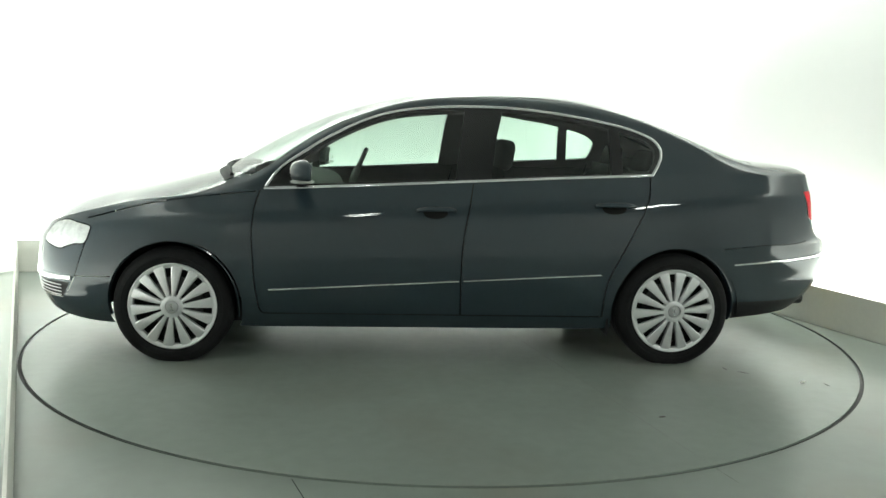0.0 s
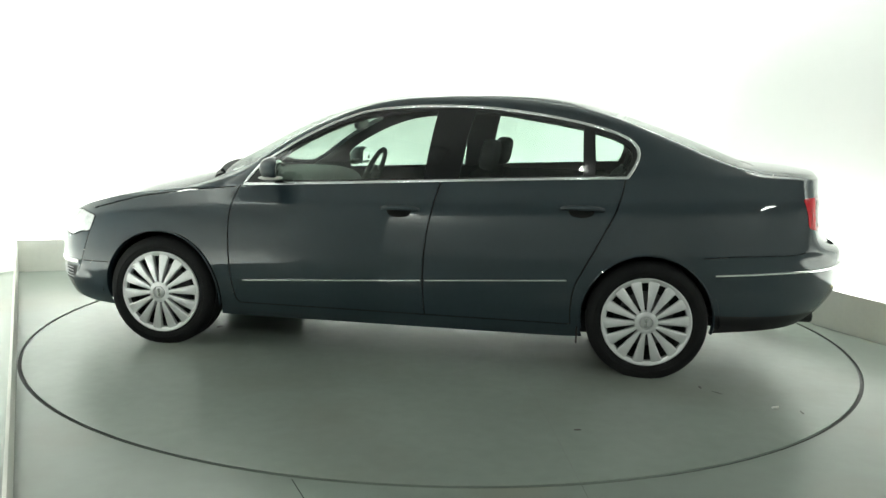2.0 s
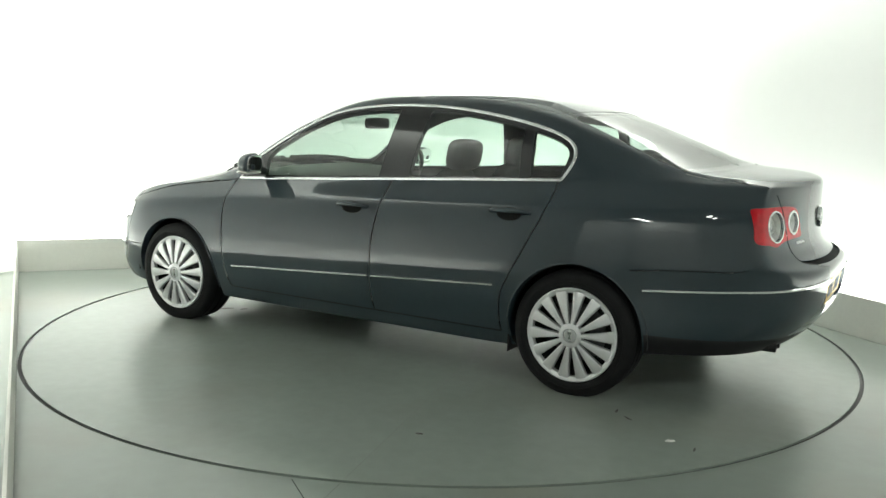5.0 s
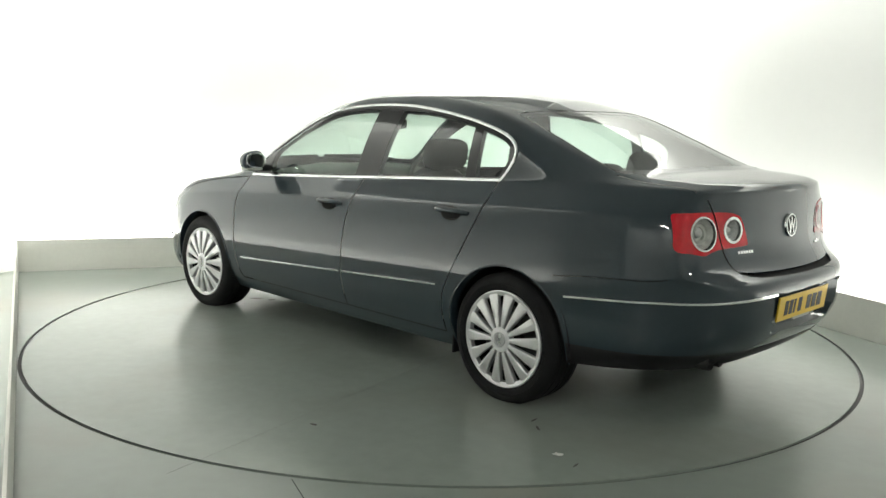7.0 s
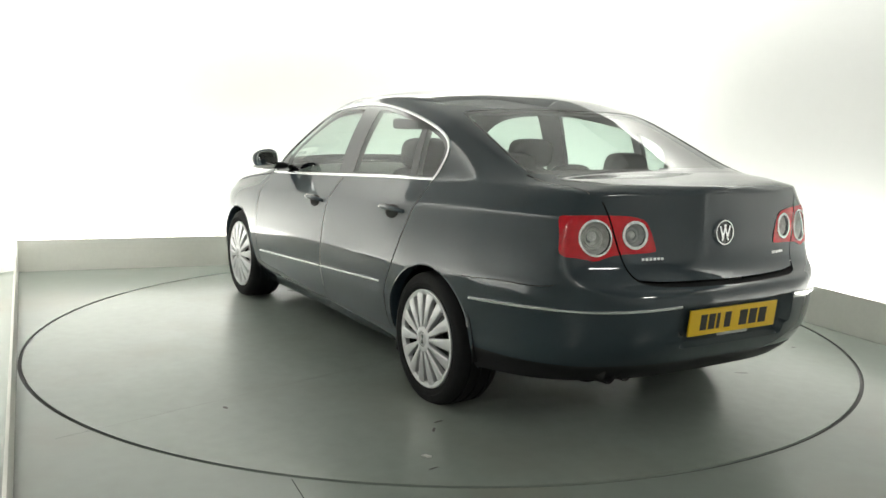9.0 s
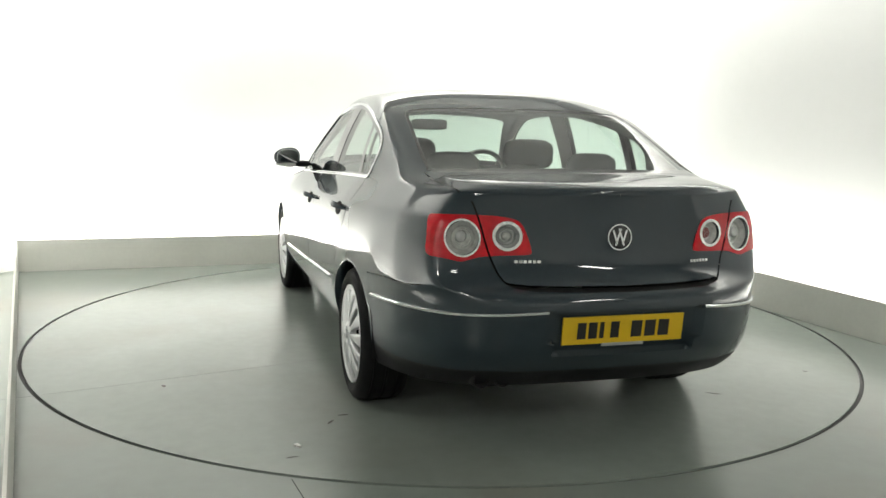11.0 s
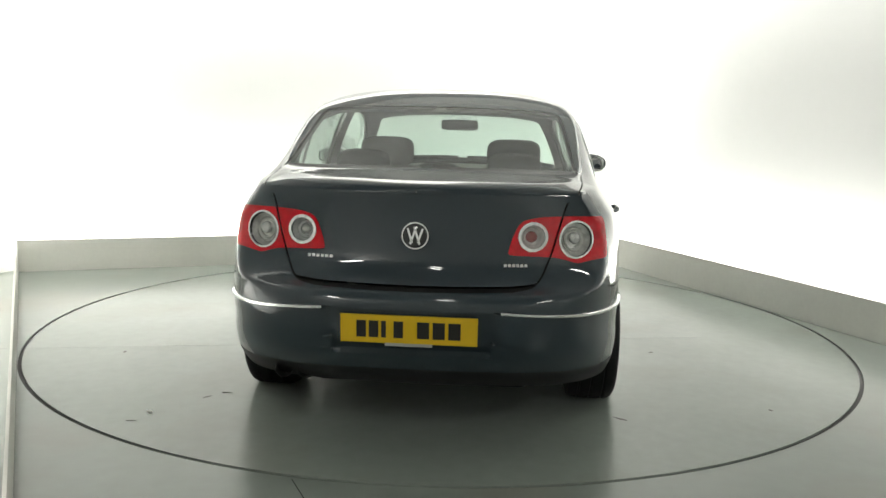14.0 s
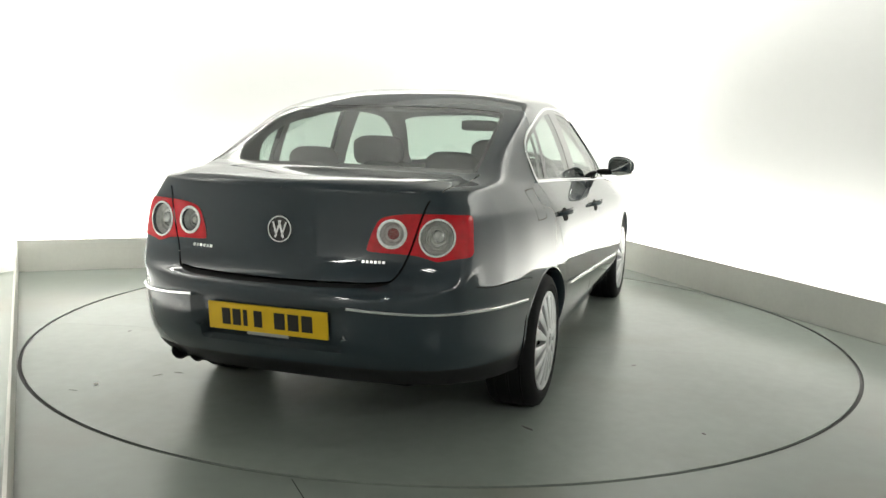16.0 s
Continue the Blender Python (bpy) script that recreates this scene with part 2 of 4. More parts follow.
def smooth_body():
    """The net rounded off, as polygons of (place, normal) over the half y >= 0."""
    net = body_net()
    me = bpy.data.meshes.new("net")
    verts, faces, rows = [], [], len(net[0])
    for side in (1, -1):
        base = len(verts)
        for col in net:
            verts += [(x, side * y, z) for x, y, z in col]
        for i in range(len(net) - 1):
            for j in range(rows - 1):
                q = [base + i * rows + j, base + (i + 1) * rows + j, base + (i + 1) * rows + j + 1, base + i * rows + j + 1]
                faces.append(q if side > 0 else q[::-1])
    bm = bmesh.new()
    vs = [bm.verts.new(v) for v in verts]
    for f in faces:
        bm.faces.new([vs[i] for i in f])
    bmesh.ops.remove_doubles(bm, verts=bm.verts, dist=1e-5)
    bmesh.ops.dissolve_degenerate(bm, dist=1e-5, edges=bm.edges)
    bmesh.ops.recalc_face_normals(bm, faces=bm.faces)
    bm.to_mesh(me)
    bm.free()
    ob = new("net", me)
    ob.modifiers.new("round", "SUBSURF").levels = 2
    dg = bpy.context.evaluated_depsgraph_get()
    ev = ob.evaluated_get(dg)
    out = ev.to_mesh()
    co, no = [v.co.copy() for v in out.vertices], [v.normal.copy() for v in out.vertices]
    polys = []
    for p in out.polygons:
        if p.center.y > 0:
            polys.append([(co[i], no[i]) for i in p.vertices])
    ev.to_mesh_clear()
    bpy.data.objects.remove(ob)
    if polys[0] and sum(n.dot(Vector((c.x * 0.2, c.y, c.z - 0.6))) for q in polys[:400] for c, n in q) < 0:
        polys = [[(c, -n) for c, n in q[::-1]] for q in polys]
    return polys


# ---- building helpers ----
def link(name, bm, mat, parent=None, label="", smooth=False):
    me = bpy.data.meshes.new(name)
    bm.normal_update()
    bm.to_mesh(me)
    bm.free()
    me.materials.append(mat)
    if smooth:
        me.shade_smooth()
        me.set_sharp_from_angle(angle=radians(40))
    ob = new(name, me)
    if parent:
        ob.parent = parent
    return tagged(ob, label)


def part(name, bm, mat, parent, label="", smooth=False):
    return link(name, bm, mat, parent, label, smooth)


def box(bm, lo, hi, bevel=0.0, m=None):
    c = [(a + b) / 2 for a, b in zip(lo, hi)]
    s = [b - a for a, b in zip(lo, hi)]
    r = bmesh.ops.create_cube(bm, size=1, matrix=(m or Matrix()) @ Matrix.Translation(c) @ Matrix.Diagonal((*s, 1)))
    if bevel:
        es = list({e for v in r["verts"] for e in v.link_edges})
        bmesh.ops.bevel(bm, geom=es, offset=bevel, segments=2, affect="EDGES", profile=0.6)
    return bm


def wall_strip(a, b, out, lo, hi, near, far):
    """A straight run from a to b between two offsets outwards and two heights."""
    bm = bmesh.new()
    p = [v + out * o for v, o in ((a, near), (b, near), (b, far), (a, far))]
    vs = [bm.verts.new((q.x, q.y, z)) for z in (lo, hi) for q in p]
    for f in ((0, 1, 2, 3), (7, 6, 5, 4), (0, 4, 5, 1), (1, 5, 6, 2), (2, 6, 7, 3), (3, 7, 4, 0)):
        bm.faces.new([vs[i] for i in f])
    bmesh.ops.recalc_face_normals(bm, faces=bm.faces)
    return bm


def ring(bm, r0, r1, z, n=256):
    a = [bm.verts.new((r0 * math.cos(i * math.tau / n), r0 * math.sin(i * math.tau / n), z)) for i in range(n)]
    b = [bm.verts.new((r1 * math.cos(i * math.tau / n), r1 * math.sin(i * math.tau / n), z)) for i in range(n)]
    for i in range(n):
        j = (i + 1) % n
        bm.faces.new((a[i], b[i], b[j], a[j]))
    return a, b


# ---- the room ----
def build_room():
    # Floor: one sheet with a round well for the turntable
    bm = bmesh.new()
    n = 256
    rim, outer = ring(bm, DISC + 0.012, DISC + 0.3, 0.0, n)
    big = [bm.verts.new((9 * math.cos(i * math.tau / n), 9 * math.sin(i * math.tau / n), 0)) for i in range(n)]
    well = [bm.verts.new((v.co.x, v.co.y, -0.06)) for v in rim]
    for i in range(n):
        j = (i + 1) % n
        bm.faces.new((outer[i], big[i], big[j], outer[j]))
        bm.faces.new((rim[j], well[j], well[i], rim[i]))
    bm.faces.new(well)
    bmesh.ops.recalc_face_normals(bm, faces=bm.faces)
    floor = tagged(link("floor", bm, FLOOR), "grey-green painted concrete studio floor, faintly scuffed", "floor", kind="structure")
    sides = (("back", BACK_L, BACK_R), ("right", BACK_R, RIGHT_END), ("left", LEFT_END, BACK_L))
    for name, a, b in sides:
        out = outward(a, b)
        d = (b - a).normalized()
        ea, eb = (a, b)
        if name == "back":
            ea, eb = a - d * 0.03, b + d * 0.03
        tagged(link("upstand_" + name, wall_strip(ea, eb, out, -0.02, 0.258, 0, 0.012), UPSTAND),
               "low off-white painted upstand edging the studio floor", "upstand", kind="structure")
        # An unseen board, added to block the added wash lamps from reflections
        tagged(link("unseen_board_" + name, wall_strip(ea, eb, out, CEILING - 0.55, CEILING, 0.03, 0.05), DARK_CEILING),
               "unseen grey board added to block the wash lamps from reflections", "pelmet", kind="structure")
    # White wall behind the upstand, its corners swept round
    off = 0.42
    oL, oB, oR = (outward(a, b) for _, a, b in (sides[2], sides[0], sides[1]))

    def cross(p, d, q, e):
        k = ((q - p).x * e.y - (q - p).y * e.x) / (d.x * e.y - d.y * e.x)
        return p + d * k
    c1 = cross(LEFT_END + oL * off, BACK_L - LEFT_END, BACK_L + oB * off, BACK_R - BACK_L)
    c2 = cross(BACK_R + oR * off, RIGHT_END - BACK_R, BACK_L + oB * off, BACK_R - BACK_L)
    path = [LEFT_END + oL * off]
    for c, p, q in ((c1, LEFT_END + oL * off, c2), (c2, c1, RIGHT_END + oR * off)):
        u, v = (p - c).normalized(), (q - c).normalized()
        r = 1.45
        for i in range(33):
            t = i / 32
            path.append(c + u * r * (1 - t) ** 2 + v * r * t ** 2)
    path.append(RIGHT_END + oR * off)
    bm = bmesh.new()
    rows = []
    for i, p in enumerate(path):
        t = (path[min(i + 1, len(path) - 1)] - path[max(i - 1, 0)]).normalized()
        n = Vector((-t.y, t.x, 0)) * 0.08
        n = n if n.dot(p) > 0 else -n
        rows.append([bm.verts.new((q.x, q.y, z)) for q, z in ((p, -0.02), (p, CEILING), (p + n, CEILING), (p + n, -0.02))])
    for r, s in zip(rows, rows[1:]):
        for k in range(4):
            bm.faces.new((r[k], s[k], s[(k + 1) % 4], r[(k + 1) % 4]))
    bmesh.ops.recalc_face_normals(bm, faces=bm.faces)
    for e in bm.edges:
        e.smooth = len(e.link_faces) == 2 and e.calc_face_angle() < 0.5
    tagged(link("wall_cyclorama", bm, WHITE, smooth=True), "seamless matt white studio wall with rounded corners", "wall", kind="structure")
    # Unseen plain walls, added to close the hall and shape the car's reflections
    a, b = path[0], path[-1]
    for k, (p, q) in enumerate(((a, Vector((-4.6, -3.0, 0))), (Vector((-4.6, -3.0, 0)), Vector((-4.6, -8.2, 0))),
                                (Vector((-4.6, -8.2, 0)), Vector((6.0, -8.2, 0))), (Vector((6.0, -8.2, 0)), Vector((6.0, -3.2, 0))),
                                (Vector((6.0, -3.2, 0)), b))):
        d = (q - p).normalized()
        tagged(link("unseen_hall_wall_%d" % (k + 1), wall_strip(p, q, outward(p, q), -0.02, CEILING, 0, 0.1), GREY_WALL if k < 2 else WHITE),
               "unseen plain wall added to close the hall and shape the car's reflections", "wall", kind="structure")
    bm = bmesh.new()
    box(bm, (-8, -8.6, CEILING), (8, 6, CEILING + 0.1))
    tagged(link("ceiling", bm, DARK_CEILING), "flat grey painted studio ceiling", "ceiling", kind="structure")
    # Turntable disc and its dark edge
    bm = bmesh.new()
    top, edge = ring(bm, 0.4, DISC - 0.009, 0.0)
    low = [bm.verts.new((v.co.x, v.co.y, -0.03)) for v in edge]
    for i in range(len(edge)):
        j = (i + 1) % len(edge)
        bm.faces.new((edge[i], low[i], low[j], edge[j]))
    bm.faces.new(top)
    bmesh.ops.recalc_face_normals(bm, faces=bm.faces)
    # Battens on the hall ceiling behind the eye, the long pair added as fill
    for x, y, turn, long, _ in BATTENS_AND_FILL:
        bt = tagged(new("batten_and_fill_fitting"), "unseen twin-tube batten on the hall ceiling, the long pair added as fill", "ceiling light", "hall battens")
        bt.matrix_world = pose(x, y, CEILING, 0, 0, turn)
        half, wide = long / 2, 0.06 if long < 1 else 0.18
        q = bmesh.new()
        box(q, (-half - 0.02, -wide, -0.05), (half + 0.02, wide, 0.0), 0.008)
        part("housing", q, WHITE, bt)
        for s in (-wide / 2, wide / 2):
            q = bmesh.new()
            bmesh.ops.create_cone(q, cap_ends=True, segments=16, radius1=0.013, radius2=0.013, depth=long, matrix=pose(0, s, -0.068, 0, 90, 0))
            part("tube", q, TUBE, bt, "lit fluorescent tube")
    disc = tagged(new("turntable"), "round grey-green painted vehicle turntable flush with the floor", "turntable")
    part("deck", bm, DISC_PAINT, disc)
    # A sunk black ring fills the gap between disc and floor
    bm = bmesh.new()
    ring(bm, DISC - 0.009, DISC + 0.012, -0.009)
    part("edge_band", bm, EDGE_BLACK, disc, "thin black band in the gap round the turntable")
    return disc


turntable = build_room()


car = tagged(new("car"), "dark blue-grey metallic four-door saloon standing on the turntable", "car")


def sheet(name, polys, mat, parent, label="", mirror=False, both=False, push=0.0):
    """One mesh from polygons of (place, normal), its own side, mirrored or both, shaded by the given normals."""
    verts, norms, faces = [], [], []
    for s in ((1, -1) if both else ((-1,) if mirror else (1,))):
        key = {}
        for q in polys:
            ids = []
            for c, n in q:
                k = (round(c.x, 5), round(c.y, 5), round(c.z, 5))
                if k not in key:
                    key[k] = len(verts)
                    d = n.normalized()
                    verts.append((c.x + d.x * push, s * (c.y + d.y * push), c.z + d.z * push))
                    norms.append((d.x, s * d.y, d.z))
                if key[k] not in ids:
                    ids.append(key[k])
            if len(ids) > 2:
                faces.append(ids if s > 0 else ids[::-1])
    me = bpy.data.meshes.new(name)
    me.from_pydata(verts, [], faces)
    me.materials.append(mat)
    me.shade_smooth()
    me.normals_split_custom_set_from_vertices(norms)
    ob = new(name, me)
    ob.parent = parent
    return tagged(ob, label)


def curve(pts, closed=False, step=6):
    """A smooth line through the given points."""
    p = [Vector(a) for a in pts]
    n, out = len(p), []
    for i in range(n if closed else n - 1):
        a, b, c, d = ((p[(i + k) % n] for k in (-1, 0, 1, 2)) if closed else (p[max(i - 1, 0)], p[i], p[i + 1], p[min(i + 2, n - 1)]))
        for k in range(step):
            t = k / step
            out.append(0.5 * ((2 * b) + (c - a) * t + (2 * a - 5 * b + 4 * c - d) * t * t + (3 * b - a - 3 * c + d) * t ** 3))
    if not closed:
        out.append(p[-1])
    return out


def inside(p, poly):
    hit, n = False, len(poly)
    for i in range(n):
        a, b = poly[i], poly[i - 1]
        if (a[1] > p[1]) != (b[1] > p[1]) and p[0] < (b[0] - a[0]) * (p[1] - a[1]) / (b[1] - a[1]) + a[0]:
            hit = not hit
    return hit


def offset(poly, w):
    """A closed outline moved inwards by w."""
    n = len(poly)
    area = sum(poly[i - 1][0] * poly[i][1] - poly[i][0] * poly[i - 1][1] for i in range(n))
    s = 1 if area > 0 else -1
    out = []
    for i in range(n):
        d = (Vector(poly[(i + 1) % n]) - Vector(poly[i - 1])).normalized()
        out.append(Vector(poly[i]) + Vector((-d.y, d.x)) * w * s)
    return out


def strip(path, w):
    """The outline of a line of width w."""
    left, right = [], []
    for i, p in enumerate(path):
        d = (Vector(path[min(i + 1, len(path) - 1)]) - Vector(path[max(i - 1, 0)])).normalized()
        n = Vector((-d.y, d.x)) * w / 2
        left.append(Vector(p) + n)
        right.append(Vector(p) - n)
    return left + right[::-1]


FACES = [[q, "body"] for q in smooth_body()]
AXES = {"side": (0, 2), "rear": (1, 2), "top": (0, 1)}


def split(q, a, d, i, j):
    """A polygon cut in two along the line from a in direction d, in the axes i and j."""
    s = [(c[i] - a.x) * d.y - (c[j] - a.y) * d.x for c, _ in q]
    if min(s) > -1e-6 or max(s) < 1e-6:
        return None
    one, two = [], []
    for k in range(len(q)):
        (c, n), (c2, n2), u, v = q[k], q[(k + 1) % len(q)], s[k], s[(k + 1) % len(q)]
        if u >= 0:
            one.append((c, n))
        if u <= 0:
            two.append((c, n))
        if u * v < 0:
            t = u / (u - v)
            m = (c + (c2 - c) * t, n + (n2 - n) * t)
            one.append(m)
            two.append(m)
    return one, two


def region(tag, outline, view, ok, over=("body",)):
    """Cut the outline into the body surface and give the faces within it a new name."""
    i, j = AXES[view]
    poly = [Vector((p[0], p[1])) for p in outline]
    lo = Vector((min(p.x for p in poly), min(p.y for p in poly)))
    hi = Vector((max(p.x for p in poly), max(p.y for p in poly)))
    near, rest = [], []
    for f in FACES:
        q = f[0]
        u, v = [c[i] for c, _ in q], [c[j] for c, _ in q]
        c = sum((c for c, _ in q), Vector()) / len(q)
        n = sum((n for _, n in q), Vector()).normalized()
        if f[1] in over and max(u) > lo.x and min(u) < hi.x and max(v) > lo.y and min(v) < hi.y and ok(c, n):
            near.append(f + [(min(u), max(u), min(v), max(v))])
        else:
            rest.append(f)
    for k in range(len(poly)):
        a, b = poly[k - 1], poly[k]
        d = b - a
        if d.length < 1e-7:
            continue
        x0, x1, y0, y1 = min(a.x, b.x) - 1e-5, max(a.x, b.x) + 1e-5, min(a.y, b.y) - 1e-5, max(a.y, b.y) + 1e-5
        out = []
        for f in near:
            e = f[2]
            two = split(f[0], a, d, i, j) if e[1] > x0 and e[0] < x1 and e[3] > y0 and e[2] < y1 else None
            if two:
                for q in two:
                    u, v = [c[i] for c, _ in q], [c[j] for c, _ in q]
                    out.append([q, f[1], (min(u), max(u), min(v), max(v))])
            else:
                out.append(f)
        near = out
    for f in near:
        c = sum((c for c, _ in f[0]), Vector()) / len(f[0])
        rest.append([f[0], tag if inside((c[i], c[j]), poly) else f[1]])
    FACES[:] = rest


_tree = BVHTree.FromPolygons([c for f in FACES for c, _ in f[0]],
                             (lambda ns: [list(range(sum(ns[:0]) + a, a + n)) for a, n in zip(np.cumsum([0] + ns[:-1]).tolist(), ns)])([len(f[0]) for f in FACES]))


def on_side(x, z):
    """The place and normal on the flank at x and z."""
    hit = _tree.ray_cast(Vector((x, 2, z)), Vector((0, -1, 0)))
    n = hit[1] if hit[0] and hit[1].y > 0 else (-hit[1] if hit[0] else Vector((0, 1, 0)))
    return (hit[0] or Vector((x, 0.8, z))), n


def on_rear(y, z):
    hit = _tree.ray_cast(Vector((-4, abs(y) + 1e-4, z)), Vector((1, 0, 0)))
    n = hit[1] if hit[0] and hit[1].x < 0 else (-hit[1] if hit[0] else Vector((-1, 0, 0)))
    c = hit[0] or Vector((-2.4, abs(y), z))
    return (Vector((c.x, y, c.z)), Vector((n.x, n.y if y >= 0 else -n.y, n.z)))


def side_ok(c, n):
    return n.y > 0.25


def rear_ok(c, n):
    return c.x < -1.9 and n.x < -0.12


# Outlines of the windows, doors and lamps, in metres along and above the wheelbase's middle
DLO = curve([(0.885, 0.932), (0.80, 1.04), (0.695, 1.115), (0.561, 1.201), (0.374, 1.294), (0.208, 1.349), (0.015, 1.377),
             (-0.203, 1.389), (-0.448, 1.386), (-0.685, 1.364), (-0.92, 1.328), (-1.103, 1.286), (-1.216, 1.243), (-1.268, 1.197),
             (-1.276, 1.145), (-1.255, 1.09), (-1.224, 1.04)]) + curve([(-1.224, 1.04), (-0.8, 1.02), (-0.251, 0.99), (0.375, 0.955), (0.885, 0.930)])
ARCH_F = [(1.345 + 0.352 * math.cos(a), 0.308 + 0.352 * math.sin(a)) for a in np.linspace(0, math.tau, 73)[:-1]]
ARCH_R = [(-1.357 + 0.350 * math.cos(a), 0.308 + 0.350 * math.sin(a)) for a in np.linspace(0, math.tau, 73)[:-1]]
SEAM_A = curve([(0.905, 0.925), (0.925, 0.85), (0.937, 0.75), (0.938, 0.65), (0.925, 0.45), (0.905, 0.30), (0.885, 0.268)])
SEAM_B = curve([(-0.238, 0.985), (-0.212, 0.85), (-0.182, 0.69), (-0.172, 0.5), (-0.176, 0.3), (-0.178, 0.262)])
SEAM_C = curve([(-1.215, 1.035), (-1.2, 0.95), (-1.165, 0.85), (-1.12, 0.76), (-1.065, 0.65), (-1.015, 0.555), (-0.975, 0.46), (-0.962, 0.35), (-0.965, 0.262)])
BOOT = curve([(0.60, 1.052), (0.574, 1.01), (0.553, 0.945), (0.533, 0.87), (0.513, 0.805), (0.492, 0.752), (0.468, 0.717), (0.43, 0.702), (0.36, 0.697), (0.2, 0.694), (0.0, 0.692)])
LAMP = curve([(0.700, 0.965), (0.62, 0.968), (0.53, 0.967), (0.47, 0.963), (0.42, 0.953), (0.396, 0.938), (0.380, 0.91), (0.365, 0.87), (0.356, 0.835),
              (0.362, 0.820), (0.42, 0.816), (0.50, 0.813), (0.55, 0.808), (0.585, 0.799), (0.622, 0.789), (0.66, 0.796), (0.70, 0.803), (0.732, 0.808),
              (0.741, 0.825), (0.737, 0.87), (0.731, 0.92), (0.722, 0.955)], closed=True, step=3)
HEADLAMP = curve([(1.79, 0.719), (1.86, 0.730), (1.94, 0.737), (2.02, 0.715), (2.06, 0.675), (2.083, 0.625), (2.06, 0.606), (2.025, 0.598), (1.99, 0.591), (1.957, 0.590),
                  (1.92, 0.604), (1.87, 0.620), (1.812, 0.630), (1.785, 0.697)], closed=True, step=4)
REAR_SCREEN = curve([(0.0, 1.382), (0.3, 1.379), (0.5, 1.369), (0.575, 1.357)]) + curve([(0.575, 1.357), (0.593, 1.335), (0.615, 1.24), (0.638, 1.115)]) + \
    curve([(0.638, 1.115), (0.62, 1.106), (0.4, 1.110), (0.0, 1.116)]) + [(-0.05, 1.120), (-0.05, 1.382)]
WINDSCREEN = curve([(0.0, 1.372), (0.35, 1.36), (0.52, 1.335), (0.56, 1.30)]) + curve([(0.56, 1.30), (0.61, 1.21), (0.67, 1.08), (0.695, 0.995)]) + \
    curve([(0.695, 0.995), (0.4, 1.01), (0.0, 1.02)]) + [(-0.05, 1.02), (-0.05, 1.372)]
GLASS_F = curve([(0.70, 0.96), (0.70, 1.02), (0.685, 1.085), (0.55, 1.18), (0.37, 1.27), (0.2, 1.325), (0.0, 1.352), (-0.19, 1.362)]) + curve([(-0.19, 1.362), (-0.165, 1.2), (-0.14, 1.0)]) + [(-0.14, 1.0), (0.375, 0.972), (0.70, 0.956)]
GLASS_R = curve([(-0.40, 1.362), (-0.55, 1.356), (-0.685, 1.338), (-0.88, 1.308), (-0.985, 1.287)]) + curve([(-0.985, 1.287), (-0.99, 1.15), (-0.995, 1.045)]) + [(-0.995, 1.045), (-0.70, 1.03), (-0.335, 1.011)] + curve([(-0.335, 1.011), (-0.36, 1.2), (-0.40, 1.362)])
GLASS_Q = curve([(-1.045, 1.272), (-1.12, 1.252), (-1.19, 1.225), (-1.235, 1.19), (-1.243, 1.15), (-1.225, 1.09), (-1.205, 1.058)]) + [(-1.205, 1.058), (-1.06, 1.049), (-1.045, 1.27)]

# Panels
region("window_frame", DLO, "side", side_ok)
region("glass_front", GLASS_F, "side", side_ok, ("window_frame",))
region("glass_rear", GLASS_R, "side", side_ok, ("window_frame",))
region("glass_quarter", GLASS_Q, "side", side_ok, ("window_frame",))
region("hole", ARCH_F, "side", lambda c, n: c.y > 0.4 and c.z < 0.75)
region("hole", ARCH_R, "side", lambda c, n: c.y > 0.4 and c.z < 0.75)
for seam in (SEAM_A, SEAM_B, SEAM_C):
    region("gap", strip(seam, 0.007), "side", side_ok)
region("gap", strip([(0.885, 0.266), (-0.965, 0.26)], 0.006), "side", side_ok)
region("gap", strip(curve([(0.93, 0.915), (1.2, 0.885), (1.5, 0.838), (1.81, 0.755)]), 0.006), "side", lambda c, n: n.y > 0.1)
region("gap", strip(curve([(1.812, 0.628), (1.844, 0.539), (1.878, 0.446), (1.922, 0.364)]), 0.005), "side", side_ok)
region("gap", strip([(1.874, 0.452), (1.66, 0.460)], 0.005), "side", side_ok)
region("gap", strip(curve([(-1.63, 0.648), (-1.85, 0.668), (-2.06, 0.676), (-2.14, 0.69)]), 0.0035), "side", lambda c, n: n.y > 0.15)
region("door_front", SEAM_A + SEAM_B[::-1], "side", side_ok)
region("door_rear", SEAM_B + SEAM_C[::-1], "side", side_ok)
region("lamp_red", LAMP, "rear", rear_ok)


def ellipse(y, z, ry, rz, n=40):
    return [(y + ry * math.cos(a), z + rz * math.sin(a)) for a in np.linspace(0, math.tau, n + 1)[:-1]]


for tag, y, z, ry, rz in (("outer", 0.615, 0.879, 0.067, 0.073), ("inner", 0.448, 0.889, 0.057, 0.057)):
    region("ring_" + tag, ellipse(y, z, ry, rz), "rear", rear_ok, ("lamp_red",))
    k = 0.90 if tag == "outer" else 0.80
    region("disc_" + tag, ellipse(y, z, ry * k, rz * k), "rear", rear_ok, ("ring_" + tag,))
region("gap", strip(BOOT, 0.007), "rear", lambda c, n: rear_ok(c, n) and c.z < 1.025, ("body", "lamp_red"))
region("gap", [(0.462, 0.716), (0.43, 0.699), (0.38, 0.692), (0.2, 0.688), (-0.05, 0.686), (-0.05, 0.704), (0.2, 0.706), (0.38, 0.709), (0.43, 0.713)], "rear", rear_ok)
region("gap", strip(curve([(-1.80, 0.655), (-2.0, 0.645), (-2.2, 0.615), (-2.34, 0.585)]), 0.005), "top", lambda c, n: n.z > 0.5 and c.z > 1.0)
